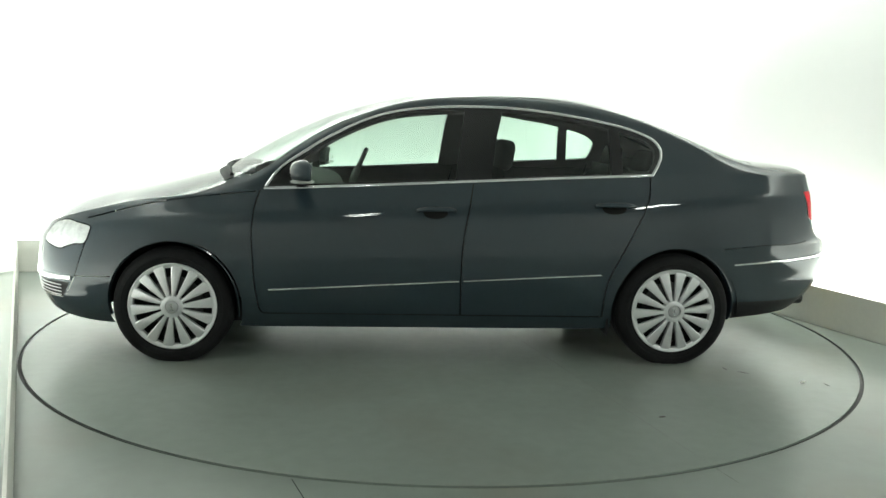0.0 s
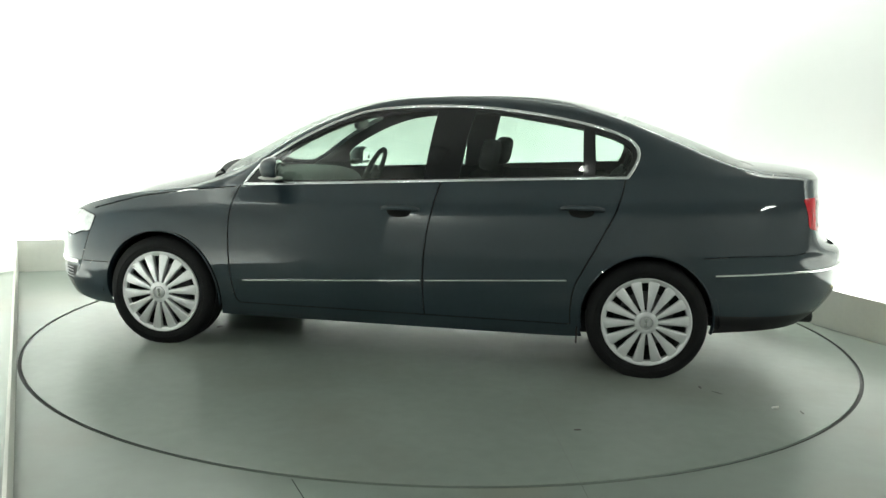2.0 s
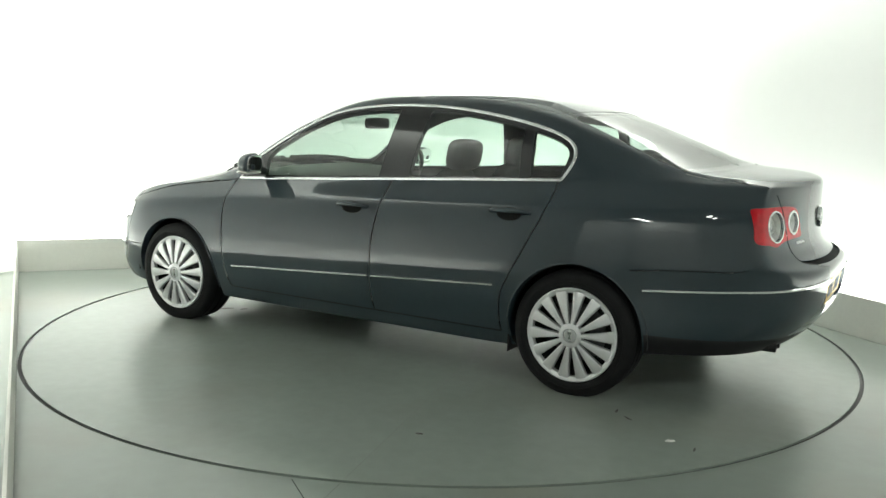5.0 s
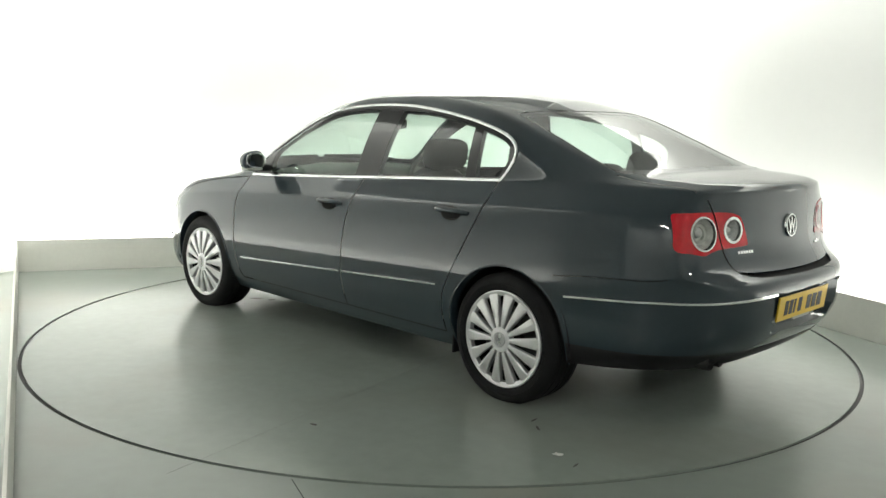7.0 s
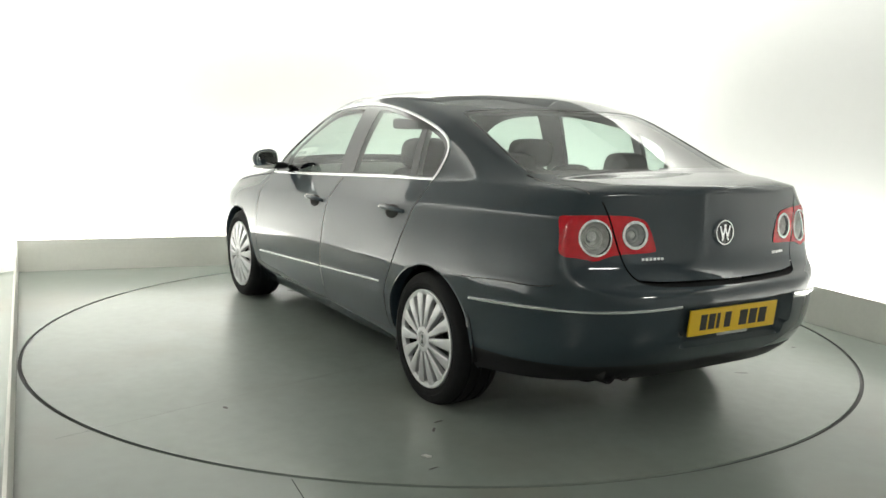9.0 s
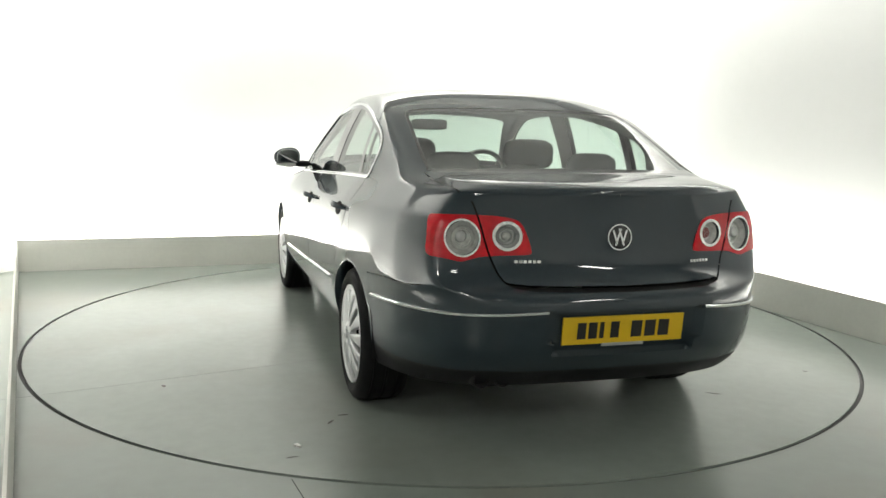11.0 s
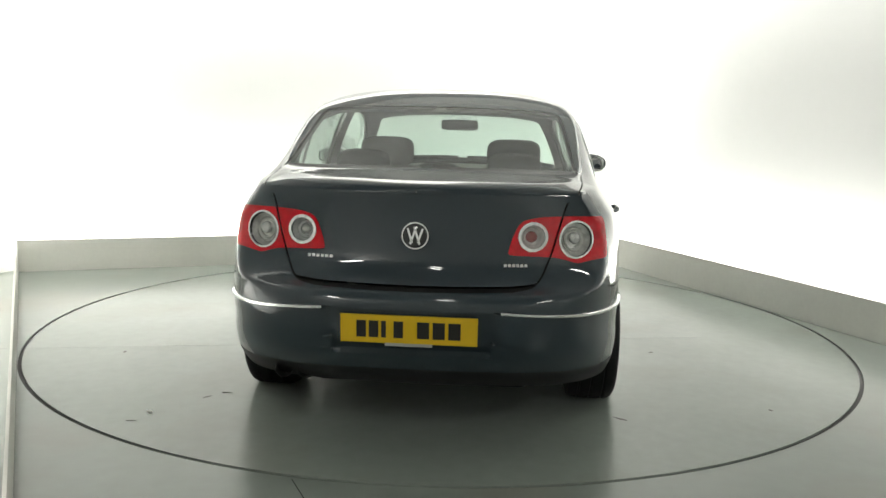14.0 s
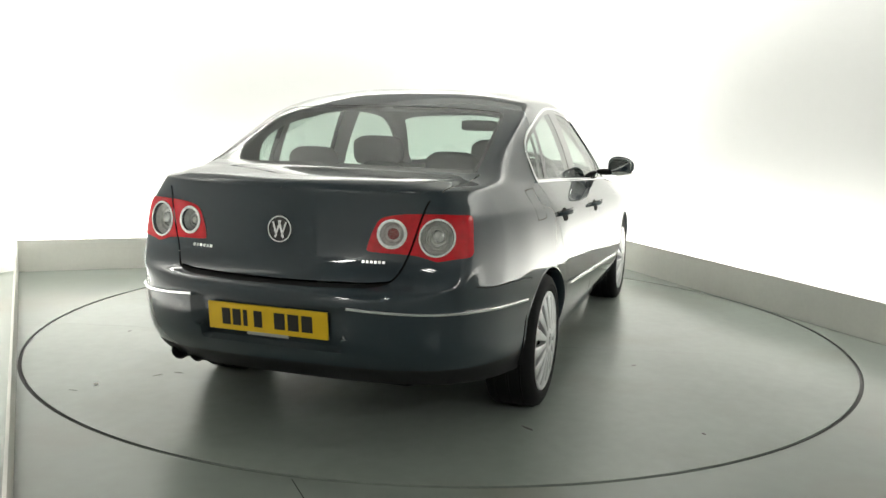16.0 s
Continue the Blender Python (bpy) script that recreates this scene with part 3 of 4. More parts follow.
region("glass_back_frame", REAR_SCREEN, "rear", lambda c, n: -1.95 < c.x < -0.7 and n.x < -0.03 and n.z > 0.12)
region("glass_back", offset(REAR_SCREEN[:-2], 0.013) + [Vector((-0.05, 1.130)), Vector((-0.05, 1.367))], "rear", lambda c, n: True, ("glass_back_frame",))
region("glass_wind", WINDSCREEN, "rear", lambda c, n: c.x > 0.1 and n.z > 0.2 and c.z > 0.97)
region("gap", strip(HEADLAMP + HEADLAMP[:1], 0.006), "side", lambda c, n: n.y > 0.05)
region("headlamp", HEADLAMP, "side", lambda c, n: n.y > 0.05 and c.y > 0.4)
region("boot_lid", BOOT + [Vector((-0.05, 0.692)), Vector((-0.05, 1.052))], "rear", rear_ok)
region("grille", [(1.955, 0.325), (2.3, 0.318), (2.3, 0.405), (1.91, 0.412)], "side", lambda c, n: n.x > 0.1 or n.y > 0.2)
# Valance in black: the shade under the painted bumper is put into its colour
region("valance", [(-0.05, 0.2), (0.95, 0.2), (0.95, 0.345), (0.55, 0.366), (0.3, 0.372), (-0.05, 0.372)], "rear", lambda c, n: c.x < -1.7)
RECESS = curve([(0.335, 0.625), (0.36, 0.60), (0.345, 0.50), (0.31, 0.43)], step=4)
region("plate_edge", RECESS + [Vector((-0.05, 0.43)), Vector((-0.05, 0.625))], "rear", rear_ok)
region("plate_recess", [(0.315, 0.61), (0.30, 0.455), (-0.05, 0.455), (-0.05, 0.61)], "rear", rear_ok, ("plate_edge",))


def pick(*tags):
    return [f[0] for f in FACES if f[1] in tags]


TAILS = {}
for s, side in ((False, 1), (True, -1)):
    for tag, name, label in (("door_front", "front_door", ""), ("door_rear", "rear_door", "")):
        sheet(name, pick(tag), PAINT, car, label, mirror=s)
    sheet("window_frame", pick("window_frame"), GLOSS_BLACK, car, "gloss black window surround and pillar", mirror=s, push=-0.002)
    for tag, name in (("glass_front", "front_window"), ("glass_rear", "rear_window"), ("glass_quarter", "quarter_window")):
        sheet(name, pick(tag), GLASS, car, "green-tinted glass pane", mirror=s, push=-0.004)
    tail = sheet("tail_lamp", pick("lamp_red"), RED_LENS, car, "red wraparound tail lamp with round lenses", mirror=s, push=0.003)
    sheet("headlamp", pick("headlamp"), HEAD_LENS, car, "clear headlamp lens", mirror=s, push=0.002)
    for tag in ("outer", "inner"):
        sheet("lens_ring", pick("ring_" + tag), LENS_RING, tail, "frosted white lens ring", mirror=s, push=0.006)
        sheet("lens_cover", pick("disc_" + tag), LENS_COVER, tail, "clear round lens cover", mirror=s, push=0.0045)
    TAILS[side] = tail
sheet("body_shell", pick("body"), PAINT, car, both=True)
sheet("valance", pick("valance"), BLACK, car, "lower bumper valance, its black carrying the shade under the bumper", both=True)
sheet("boot_lid", pick("boot_lid"), PAINT, car, both=True)
sheet("shut_line", pick("gap"), GAP, car, "dark recessed panel gaps", both=True, push=-0.010)
sheet("rear_screen", pick("glass_back"), REAR_GLASS, car, "green-tinted rear screen", both=True, push=-0.003)
sheet("rear_screen_surround", pick("glass_back_frame"), GLOSS_BLACK, car, "black rear screen border", both=True, push=-0.002)
sheet("windscreen", pick("glass_wind"), GLASS, car, "green-tinted windscreen", both=True, push=-0.003)
sheet("lower_grille", pick("grille"), BLACK, car, "black lower grille", both=True, push=-0.01)


def pushed(polys, dx):
    out = []
    for q in polys:
        p = [c + Vector((dx(c), 0, 0)) for c, _ in q]
        f = max(((b - p[0]).cross(c - p[0]) for b, c in zip(p[1:], p[2:])), key=lambda v: v.length).normalized()
        f = f if f.x < 0 else -f
        out.append([(c, f) for c in p])
    return out


def plate_depth(c):
    return 0.042 if 0.4549 < c.z < 0.6101 and abs(c.y) < 0.3002 + (c.z - 0.455) * 0.0968 else 0.0


sheet("plate_recess", pushed(pick("plate_edge", "plate_recess"), plate_depth), PAINT, car, both=True)

# Cabin lining: the shell's inner skin
INNER = [f[0] for f in FACES if f[1] in ("body", "door_front", "door_rear", "window_frame") and all(-1.78 < c.x < 1.15 and c.z > 0.3 for c, _ in f[0])]
sheet("cabin_lining", [q[::-1] for q in INNER if sum(c.z for c, _ in q) / len(q) < 1.0], CABIN, car, "grey door and pillar trim", both=True, push=-0.035)
sheet("headlining", [q[::-1] for q in INNER if sum(c.z for c, _ in q) / len(q) >= 1.0], HEADLINER, car, "pale grey headlining", both=True, push=-0.03)


# ---- the car's fittings ----
def ribbon(name, path, width, height, mat, label="", mirror=False, closed=False, parent=None):
    """A raised, rounded strip of trim along (place, normal) points."""
    bm = bmesh.new()
    prof = [(-0.5, -0.3), (-0.46, 0.55), (-0.25, 0.95), (0.25, 0.95), (0.46, 0.55), (0.5, -0.3)]
    rows, n, s = [], len(path), -1 if mirror else 1
    for i, (c, nn) in enumerate(path):
        a = path[i - 1][0] if closed or i else c
        b = path[(i + 1) % n][0] if closed or i < n - 1 else c
        d = (b - a).normalized()
        up = (nn - d * nn.dot(d)).normalized()
        w = d.cross(up)
        rows.append([bm.verts.new((lambda v: (v.x, s * v.y, v.z))(c + w * u * width + up * h * height)) for u, h in prof])
    for i in range(n if closed else n - 1):
        r, t = rows[i], rows[(i + 1) % n]
        for k in range(len(prof) - 1):
            bm.faces.new((r[k], r[k + 1], t[k + 1], t[k]))
    if not closed:
        bm.faces.new(rows[0])
        bm.faces.new(rows[-1])
    bmesh.ops.recalc_face_normals(bm, faces=bm.faces)
    return part(name, bm, mat, parent or car, label, True)


def lathe(prof, n, m=Matrix(), closed=False):
    """A body of revolution about z from (radius, height) points."""
    bm = bmesh.new()
    rows = [[bm.verts.new(m @ Vector((r * math.cos(a), r * math.sin(a), h))) for a in np.linspace(0, math.tau, n + 1)[:-1]] for r, h in prof]
    for u, v in zip(rows, rows[1:] + ([rows[0]] if closed else [])):
        for i in range(n):
            bm.faces.new((u[i], v[i], v[(i + 1) % n], u[(i + 1) % n]))
    bmesh.ops.recalc_face_normals(bm, faces=bm.faces)
    return bm


def blob(bm, c, r, m=Matrix(), power=2.6, n=20):
    """A soft-edged block: a ball squared off."""
    res = bmesh.ops.create_uvsphere(bm, u_segments=n * 2, v_segments=n, radius=1)
    for v in res["verts"]:
        d = sum(abs(a) ** power for a in v.co) ** (1 / power)
        v.co = m @ (Vector(c) + Vector([a / d * k for a, k in zip(v.co, r)]))
    return bm


# Wheels: the outer face looks along +z in the wheel's own space
def spoke_mesh():
    bm = bmesh.new()
    # across-width, radius, height of the crown
    secs = [(0.0088, 0.045, 0.018), (0.0105, 0.068, 0.021), (0.0165, 0.12, 0.019), (0.0225, 0.165, 0.015), (0.0275, 0.200, 0.010), (0.0310, 0.217, 0.006)]
    rows = []
    for w, r, h in secs:
        rows.append([bm.verts.new((r, y, z)) for y, z in ((-w, h - 0.024), (-w, h - 0.004), (-w * 0.72, h), (0, h + 0.0012), (w * 0.72, h), (w, h - 0.004), (w, h - 0.024))])
    for u, v in zip(rows, rows[1:]):
        for k in range(6):
            bm.faces.new((u[k], u[k + 1], v[k + 1], v[k]))
    bm.faces.new(rows[0])
    bm.faces.new(rows[-1])
    bmesh.ops.recalc_face_normals(bm, faces=bm.faces)
    me = bpy.data.meshes.new("spoke")
    bm.to_mesh(me)
    bm.free()
    me.materials.append(ALLOY)
    return me


SPOKE = spoke_mesh()
TYRE_PROFILE = [(0.222, -0.19), (0.236, -0.205), (0.272, -0.216), (0.302, -0.208), (0.3135, -0.188), (0.315, -0.168), (0.308, -0.164), (0.308, -0.158), (0.315, -0.155),
                (0.316, -0.112), (0.309, -0.108), (0.309, -0.101), (0.316, -0.097), (0.315, -0.054), (0.308, -0.05), (0.308, -0.044), (0.315, -0.04),
                (0.3135, -0.02), (0.304, -0.002), (0.284, 0.010), (0.266, 0.0125), (0.264, 0.010), (0.25, 0.010), (0.239, 0.006), (0.232, -0.004)]


def tyre_mesh(s, spin):
    """A tyre whose foot is pressed flat, its wall bulging a little above the floor."""
    bm, turned = lathe(TYRE_PROFILE, 96), pose(0, 0, 0, 0, 0, spin).to_3x3()
    for v in bm.verts:
        down = s * (turned @ v.co).y
        if down > 0.3018:
            v.co.z += 0.5 * (down - 0.3018) * (1 if v.co.z > -0.1 else -1)
            q = turned @ v.co
            v.co = turned.transposed() @ Vector((q.x, s * 0.3018, q.z))
    return bm


def wheel(x, s, spin):
    m = pose(x, s * 0.872, 0.302, -90 * s, 0, 0)
    w = part("wheel", lathe([(0.231, -0.006), (0.2335, 0.006), (0.229, 0.009), (0.222, 0.0075), (0.209, 0.003), (0.206, -0.004), (0.206, -0.02)], 84), ALLOY, car,
             "fourteen-spoke silver alloy wheel with black tyre", True)
    w.matrix_local = m @ pose(0, 0, 0, 0, 0, spin)
    part("tyre", tyre_mesh(s, spin), TYRE, w, "black low-profile tyre", True)
    part("barrel", lathe([(0.207, -0.018), (0.205, -0.08), (0.205, -0.10), (0.02, -0.105)], 64), BARREL, w, "wheel barrel darkened for the shade behind the spokes", True)
    for k in range(14):
        o = new("spoke", SPOKE)
        o.parent, o.matrix_local = w, pose(0, 0, 0, 0, 0, 360 / 14 * k)
    part("hub", lathe([(0.062, -0.01), (0.060, 0.019), (0.052, 0.024), (0.036, 0.024), (0.033, 0.017)], 40), ALLOY, w, "", True)
    part("centre_cap", lathe([(0.033, 0.016), (0.031, 0.021), (0.02, 0.0225), (0.0005, 0.023)], 32), material_cap, w, "round silver centre cap", True)
    bm = bmesh.new()
    for a in (-22, 0, 22):
        box(bm, (-0.003, -0.022, 0.0225), (0.003, 0.022, 0.0245), 0.0008, pose(0, 0, 0, 0, 0, a))
    part("cap_emblem", bm, CHROME, w, "plain bright cap emblem")
    part("brake_disc", lathe([(0.06, -0.082), (0.145, -0.082), (0.145, -0.098), (0.06, -0.098)], 48, closed=True), DISC_STEEL, w, "steel brake disc", False)
    bm = bmesh.new()
    box(bm, (0.085, -0.07, -0.115), (0.165, 0.07, -0.06), 0.012)
    part("brake_caliper", bm, BLACK, w)
    return w


material_cap = material("cap_grey", (0.5, 0.5, 0.51), 0.3, 0.6)
for x, spin in ((1.357, 6), (-1.357, 4.5)):
    for s in (1, -1):
        wheel(x, s, spin)
        # Wheel well and the folded edge of the arch
        r = 0.352 if x > 0 else 0.350
        bm = bmesh.new()
        ang = np.linspace(-0.08, math.pi + 0.08, 40)
        prof = [[bm.verts.new((x + (r + 0.02) * math.cos(a), s * y, 0.308 + (r + 0.02) * math.sin(a))) for a in ang] for y in (0.855, 0.62, 0.5)]
        for u, v in zip(prof, prof[1:]):
            for i in range(len(ang) - 1):
                bm.faces.new((u[i], u[i + 1], v[i + 1], v[i]))
        bm.faces.new(prof[-1])
        part("wheel_well", bm, BLACK, car, "black wheel well liner")
        bm = bmesh.new()
        rows = []
        for a in np.linspace(-0.2, math.pi + 0.2, 48):
            c, n = on_side(x + r * math.cos(a), max(0.30 + r * math.sin(a), bottom(x) + 0.03))
            px, pz = x + r * math.cos(a), 0.308 + r * math.sin(a)
            qx, qz = x + (r - 0.012) * math.cos(a), 0.308 + (r - 0.012) * math.sin(a)
            rows.append([bm.verts.new((px, s * (c.y - 0.0005), pz)), bm.verts.new((px * 0.4 + qx * 0.6, s * (c.y + 0.002), pz * 0.4 + qz * 0.6)), bm.verts.new((qx, s * (c.y - 0.008), qz)), bm.verts.new((qx, s * (c.y - 0.05), qz))])
        for u, v in zip(rows, rows[1:]):
            for k in range(3):
                bm.faces.new((u[k], u[k + 1], v[k + 1], v[k]))
        bmesh.ops.recalc_face_normals(bm, faces=bm.faces)
        part("arch_lip", bm, PAINT, car, "", True)

# Underside
bm = bmesh.new()
box(bm, (-1.15, -0.52, 0.135), (1.75, 0.52, 0.27), 0.03)
box(bm, (-2.0, -0.45, 0.20), (-1.1, 0.45, 0.30), 0.03)
box(bm, (-0.95, -0.70, 0.165), (0.95, 0.70, 0.26), 0.02)
part("undertray", bm, BLACK, car, "black underbody")
bm = bmesh.new()
box(bm, (-2.12, -0.62, 0.29), (-1.70, 0.62, 0.33), 0.02)
part("rear_undertray", bm, BLACK, car)
bm = bmesh.new()
box(bm, (1.70, -0.6, 0.27), (1.95, 0.6, 0.3), 0.02)
part("front_undertray", bm, BLACK, car)
for s in (1, -1):
    bm = bmesh.new()
    box(bm, (-1.005, s * 0.75 - 0.09, 0.155), (-0.995, s * 0.75 + 0.09, 0.27), 0.003)
    part("spoiler_lip", bm, BLACK, car, "black rubber deflector ahead of the rear wheel")

# Tail lamp reflectors: ribbed bowls behind the clear covers
def bowl(y, z, ry, rz, side, prof, back=0.010):
    c, n = on_rear(y, z)
    w = Vector((0, 0, 1)).cross(n).normalized()
    v = n.cross(w)
    lean = max(0.5, abs(w.y))
    bm = bmesh.new()
    rows = []
    for r, h in prof:
        rows.append([bm.verts.new((lambda q: (q.x, side * q.y, q.z))(c + w * (r * ry / lean * math.cos(a)) + v * (r * rz * math.sin(a)) + n * (h - back)))
                     for a in np.linspace(0, math.tau, 37)[:-1]])
    for p, q in zip(rows, rows[1:]):
        for i in range(36):
            bm.faces.new((p[i], q[i], q[(i + 1) % 36], p[(i + 1) % 36]))
    bmesh.ops.recalc_face_normals(bm, faces=bm.faces)
    return bm


DISH = [(0.96, 0.0), (0.9, -0.012), (0.74, -0.020), (0.70, -0.012), (0.66, -0.021), (0.55, -0.025), (0.51, -0.015), (0.45, -0.016), (0.42, -0.028), (0.25, -0.030), (0.2, -0.030)]
CORE = [(0.40, -0.024), (0.34, -0.012), (0.2, -0.007), (0.01, -0.006)]
for side, tail in TAILS.items():
    part("reflector", bowl(0.615, 0.879, 0.062, 0.068, side, DISH), CLEAR_LENS, tail, "silvered ribbed reflector", True)
    part("bulb_cap", bowl(0.622, 0.886, 0.056, 0.062, side, CORE), HEAD_LENS, tail, "round silver bulb cap", True)
    part("reflector", bowl(0.448, 0.889, 0.050, 0.050, side, DISH), LENS_RING if side < 0 else HEAD_LENS, tail, "pale ribbed reflector", True)
    part("bulb_cap", bowl(0.448, 0.889, 0.062 if side < 0 else 0.040, 0.062 if side < 0 else 0.040, side, CORE), DULL_RED if side < 0 else CLEAR_LENS, tail,
         "dull red fog lamp centre" if side < 0 else "round silver bulb cap", True)

# Bright trim
for mirror in (False, True):
    ribbon("window_trim", [on_side(p[0], p[1]) for p in DLO[:-1]], 0.017, 0.007, CHROME, "bright chrome window surround", mirror, True)
    ribbon("door_trim", [on_side(x, 0.404 + (0.85 - x) * 0.057) for x in np.linspace(0.85, -0.160, 16)], 0.013, 0.011, CHROME, "bright chrome side strip", mirror)
    ribbon("door_trim", [on_side(x, 0.404 + (0.85 - x) * 0.057) for x in np.linspace(-0.186, -0.937, 12)], 0.013, 0.011, CHROME, "bright chrome side strip", mirror)
    wrap = [on_side(x, 0.561 + (-1.684 - x) * 0.068) for x in np.linspace(-1.69, -2.1, 12)]
    wrap += [on_rear(y, 0.591 + 0.03 * max(0, 0.75 - y) / 0.43) for y in np.linspace(wrap[-1][0].y - 0.03, 0.335, 18)]
    ribbon("bumper_trim", wrap, 0.015, 0.010, CHROME, "bright chrome rear bumper strip", mirror)
    for z in (0.337, 0.355, 0.373, 0.391):
        ribbon("grille_slat", [on_side(x, z) for x in np.linspace(1.965, 2.18, 8)], 0.005, 0.004, ALLOY, "thin pale grille slat", mirror)
    ribbon("front_bumper_trim", [on_side(x, 0.438 - 0.03 * (x - 1.895)) for x in np.linspace(1.895, 2.19, 12)], 0.027, 0.010, CHROME, "bright chrome front bumper strip", mirror)

# Door handles, each over a near-black patch painted as its recess's shade
for s in (1, -1):
    for x0, x1, z, door in ((0.072, -0.142, 0.832, "front"), (-0.888, -1.115, 0.872, "rear")):
        xm = (x0 + x1) / 2
        c, n = on_side(xm, z)
        tilt = math.degrees(math.atan2(n.z, n.y))
        m = Matrix.Translation((c.x, s * c.y, c.z)) @ pose(0, 0, 0, tilt * s, 0, 0)
        bm = bmesh.new()
        blob(bm, (0.005, 0, -0.006), (0.066, 0.004, 0.034), m, 2.2, 12)
        h = part("handle_recess_shade", bm, GAP, car, "dark patch painted as the shade in the handle recess", True)
        bm = bmesh.new()
        rows = []
        for t in np.linspace(-1, 1, 21):
            y = 0.040 * (1 - abs(t) ** 4) + 0.004
            k = 0.0115 * (1 - 0.35 * abs(t) ** 3)
            rows.append([bm.verts.new(m @ Vector((t * (x0 - x1) / 2, s * (y + 0.009 * math.cos(a)), 0.004 + k * math.sin(a) * 1.15))) for a in np.linspace(0, math.tau, 13)[:-1]])
        for u, v in zip(rows, rows[1:]):
            for i in range(12):
                bm.faces.new((u[i], u[(i + 1) % 12], v[(i + 1) % 12], v[i]))
        bm.faces.new(rows[0])
        bm.faces.new(rows[-1])
        bmesh.ops.recalc_face_normals(bm, faces=bm.faces)
        part("door_handle", bm, PAINT, car, "body-coloured bow handle", True)

# Door mirrors
for s in (1, -1):
    bm = bmesh.new()
    res = bmesh.ops.create_uvsphere(bm, u_segments=40, v_segments=24, radius=1)
    for v in res["verts"]:
        x, y, z = v.co
        d = (abs(x) ** 2.4 + abs(y) ** 2.4 + abs(z) ** 2.4) ** (1 / 2.4)
        x, y, z = x / d, y / d, z / d
        x = x * (0.08 if x > 0 else 0.03)
        v.co = (0.655 + x - 0.02 * y, s * (0.932 + 0.090 * y), 1.030 + 0.064 * z * (1 - 0.14 * y))
    mirror = part("door_mirror", bm, PAINT, car, "body-coloured door mirror", True)
    bm = bmesh.new()
    blob(bm, (0, 0, 0), (0.004, 0.074, 0.053), pose(0.628, s * 0.932, 1.031, 0, -4, s * 9), 3, 16)
    part("mirror_glass", bm, material("mirror_silver", (0.8, 0.82, 0.82), 0.02, 1.0), mirror, "mirror glass", True)
    bm = bmesh.new()
    blob(bm, (0.668, s * 0.94, 0.983), (0.062, 0.070, 0.012), Matrix(), 2.6, 10)
    part("turn_signal", bm, CLEAR_LENS, mirror, "clear turn signal strip", True)
    bm = bmesh.new()
    blob(bm, (0.69, s * 0.825, 0.985), (0.035, 0.06, 0.022), Matrix(), 2.6, 10)
    part("mirror_foot", bm, BLACK, mirror, "", True)

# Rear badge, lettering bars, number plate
c, n = on_rear(0.0, 0.886)
m = Matrix.Translation(c + n * 0.002) @ n.to_track_quat("Z", "Y").to_matrix().to_4x4()
badge = part("badge", lathe([(0.047, 0.0), (0.047, 0.006), (0.02, 0.008), (0.0005, 0.008)], 40, m), GLOSS_BLACK, car, "round chrome boot badge", True)
part("badge_ring", lathe([(0.0455, 0.004), (0.047, 0.011), (0.052, 0.011), (0.0545, 0.0)], 48, m), CHROME, badge, "", True)
for a, o, l in ((18, -0.02, 0.03), (-18, -0.007, 0.036), (18, 0.007, 0.036), (-18, 0.02, 0.03)):
    bm = bmesh.new()
    box(bm, (-0.0045, -l, 0.006), (0.0045, l, 0.012), 0.0015, m @ Matrix.Translation((o, 0, 0)) @ pose(0, 0, 0, 0, 0, a))
    part("badge_bar", bm, CHROME, badge)
for y0, y1, z in ((0.425, 0.318, 0.792), (-0.338, -0.432, 0.780)):
    k = 6
    for i in range(k):
        ya = y0 + (y1 - y0) * (i + 0.1) / k
        yb = y0 + (y1 - y0) * (i + 0.85) / k
        c, n = on_rear((ya + yb) / 2, z)
        mm = Matrix.Translation(c) @ n.to_track_quat("Z", "Y").to_matrix().to_4x4()
        bm = bmesh.new()
        box(bm, (-abs(ya - yb) / 2, -0.006, 0), (abs(ya - yb) / 2, 0.006, 0.003), 0.0008, mm)
        part("lettering_bar", bm, CHROME, car, "small chrome boot lettering")
pm = Matrix.Translation((-2.402, 0.008, 0.540)) @ pose(0, 0, 0, 0, -6, 0)
bm = bmesh.new()
box(bm, (-0.004, -0.26, -0.0555), (0.004, 0.26, 0.0555), 0.002, pm)
plate = part("number_plate", bm, PLATE, car, "yellow rear number plate with blank dark bars")
for y0, y1 in [(0.198 - 0.047 * k, 0.198 - 0.047 * k - (0.036 if k != 2 else 0.018)) for k in range(4)] + [(-0.032 - 0.059 * k, -0.032 - 0.059 * k - 0.046) for k in range(3)]:
    bm = bmesh.new()
    box(bm, (-0.0055, min(y0, y1), -0.033), (-0.0035, max(y0, y1), 0.033), 0, pm)
    part("dark_bar", bm, INK, plate, "plain dark bar")
bm = bmesh.new()
box(bm, (-0.006, -0.09, -0.066), (0.0, 0.09, -0.054), 0.001, pm)
part("pale_bar", bm, material("pale_print", (0.35, 0.35, 0.33), 0.6), plate, "plain pale strip below the plate")

# Exhaust, its tips near-black
for y in (0.455, 0.545):
    mm = pose(-2.08, y, 0.318, 0, -90, 0) @ pose(0, 0, 0, 6, 0, 0)
    part("exhaust_tip", lathe([(0.036, 0.0), (0.037, 0.16), (0.034, 0.165), (0.031, 0.16), (0.03, 0.02), (0.0005, 0.02)], 32, mm), material("near_black_steel", (0.02, 0.02, 0.02), 0.55, 0.6), car, "dark twin exhaust tip", True)

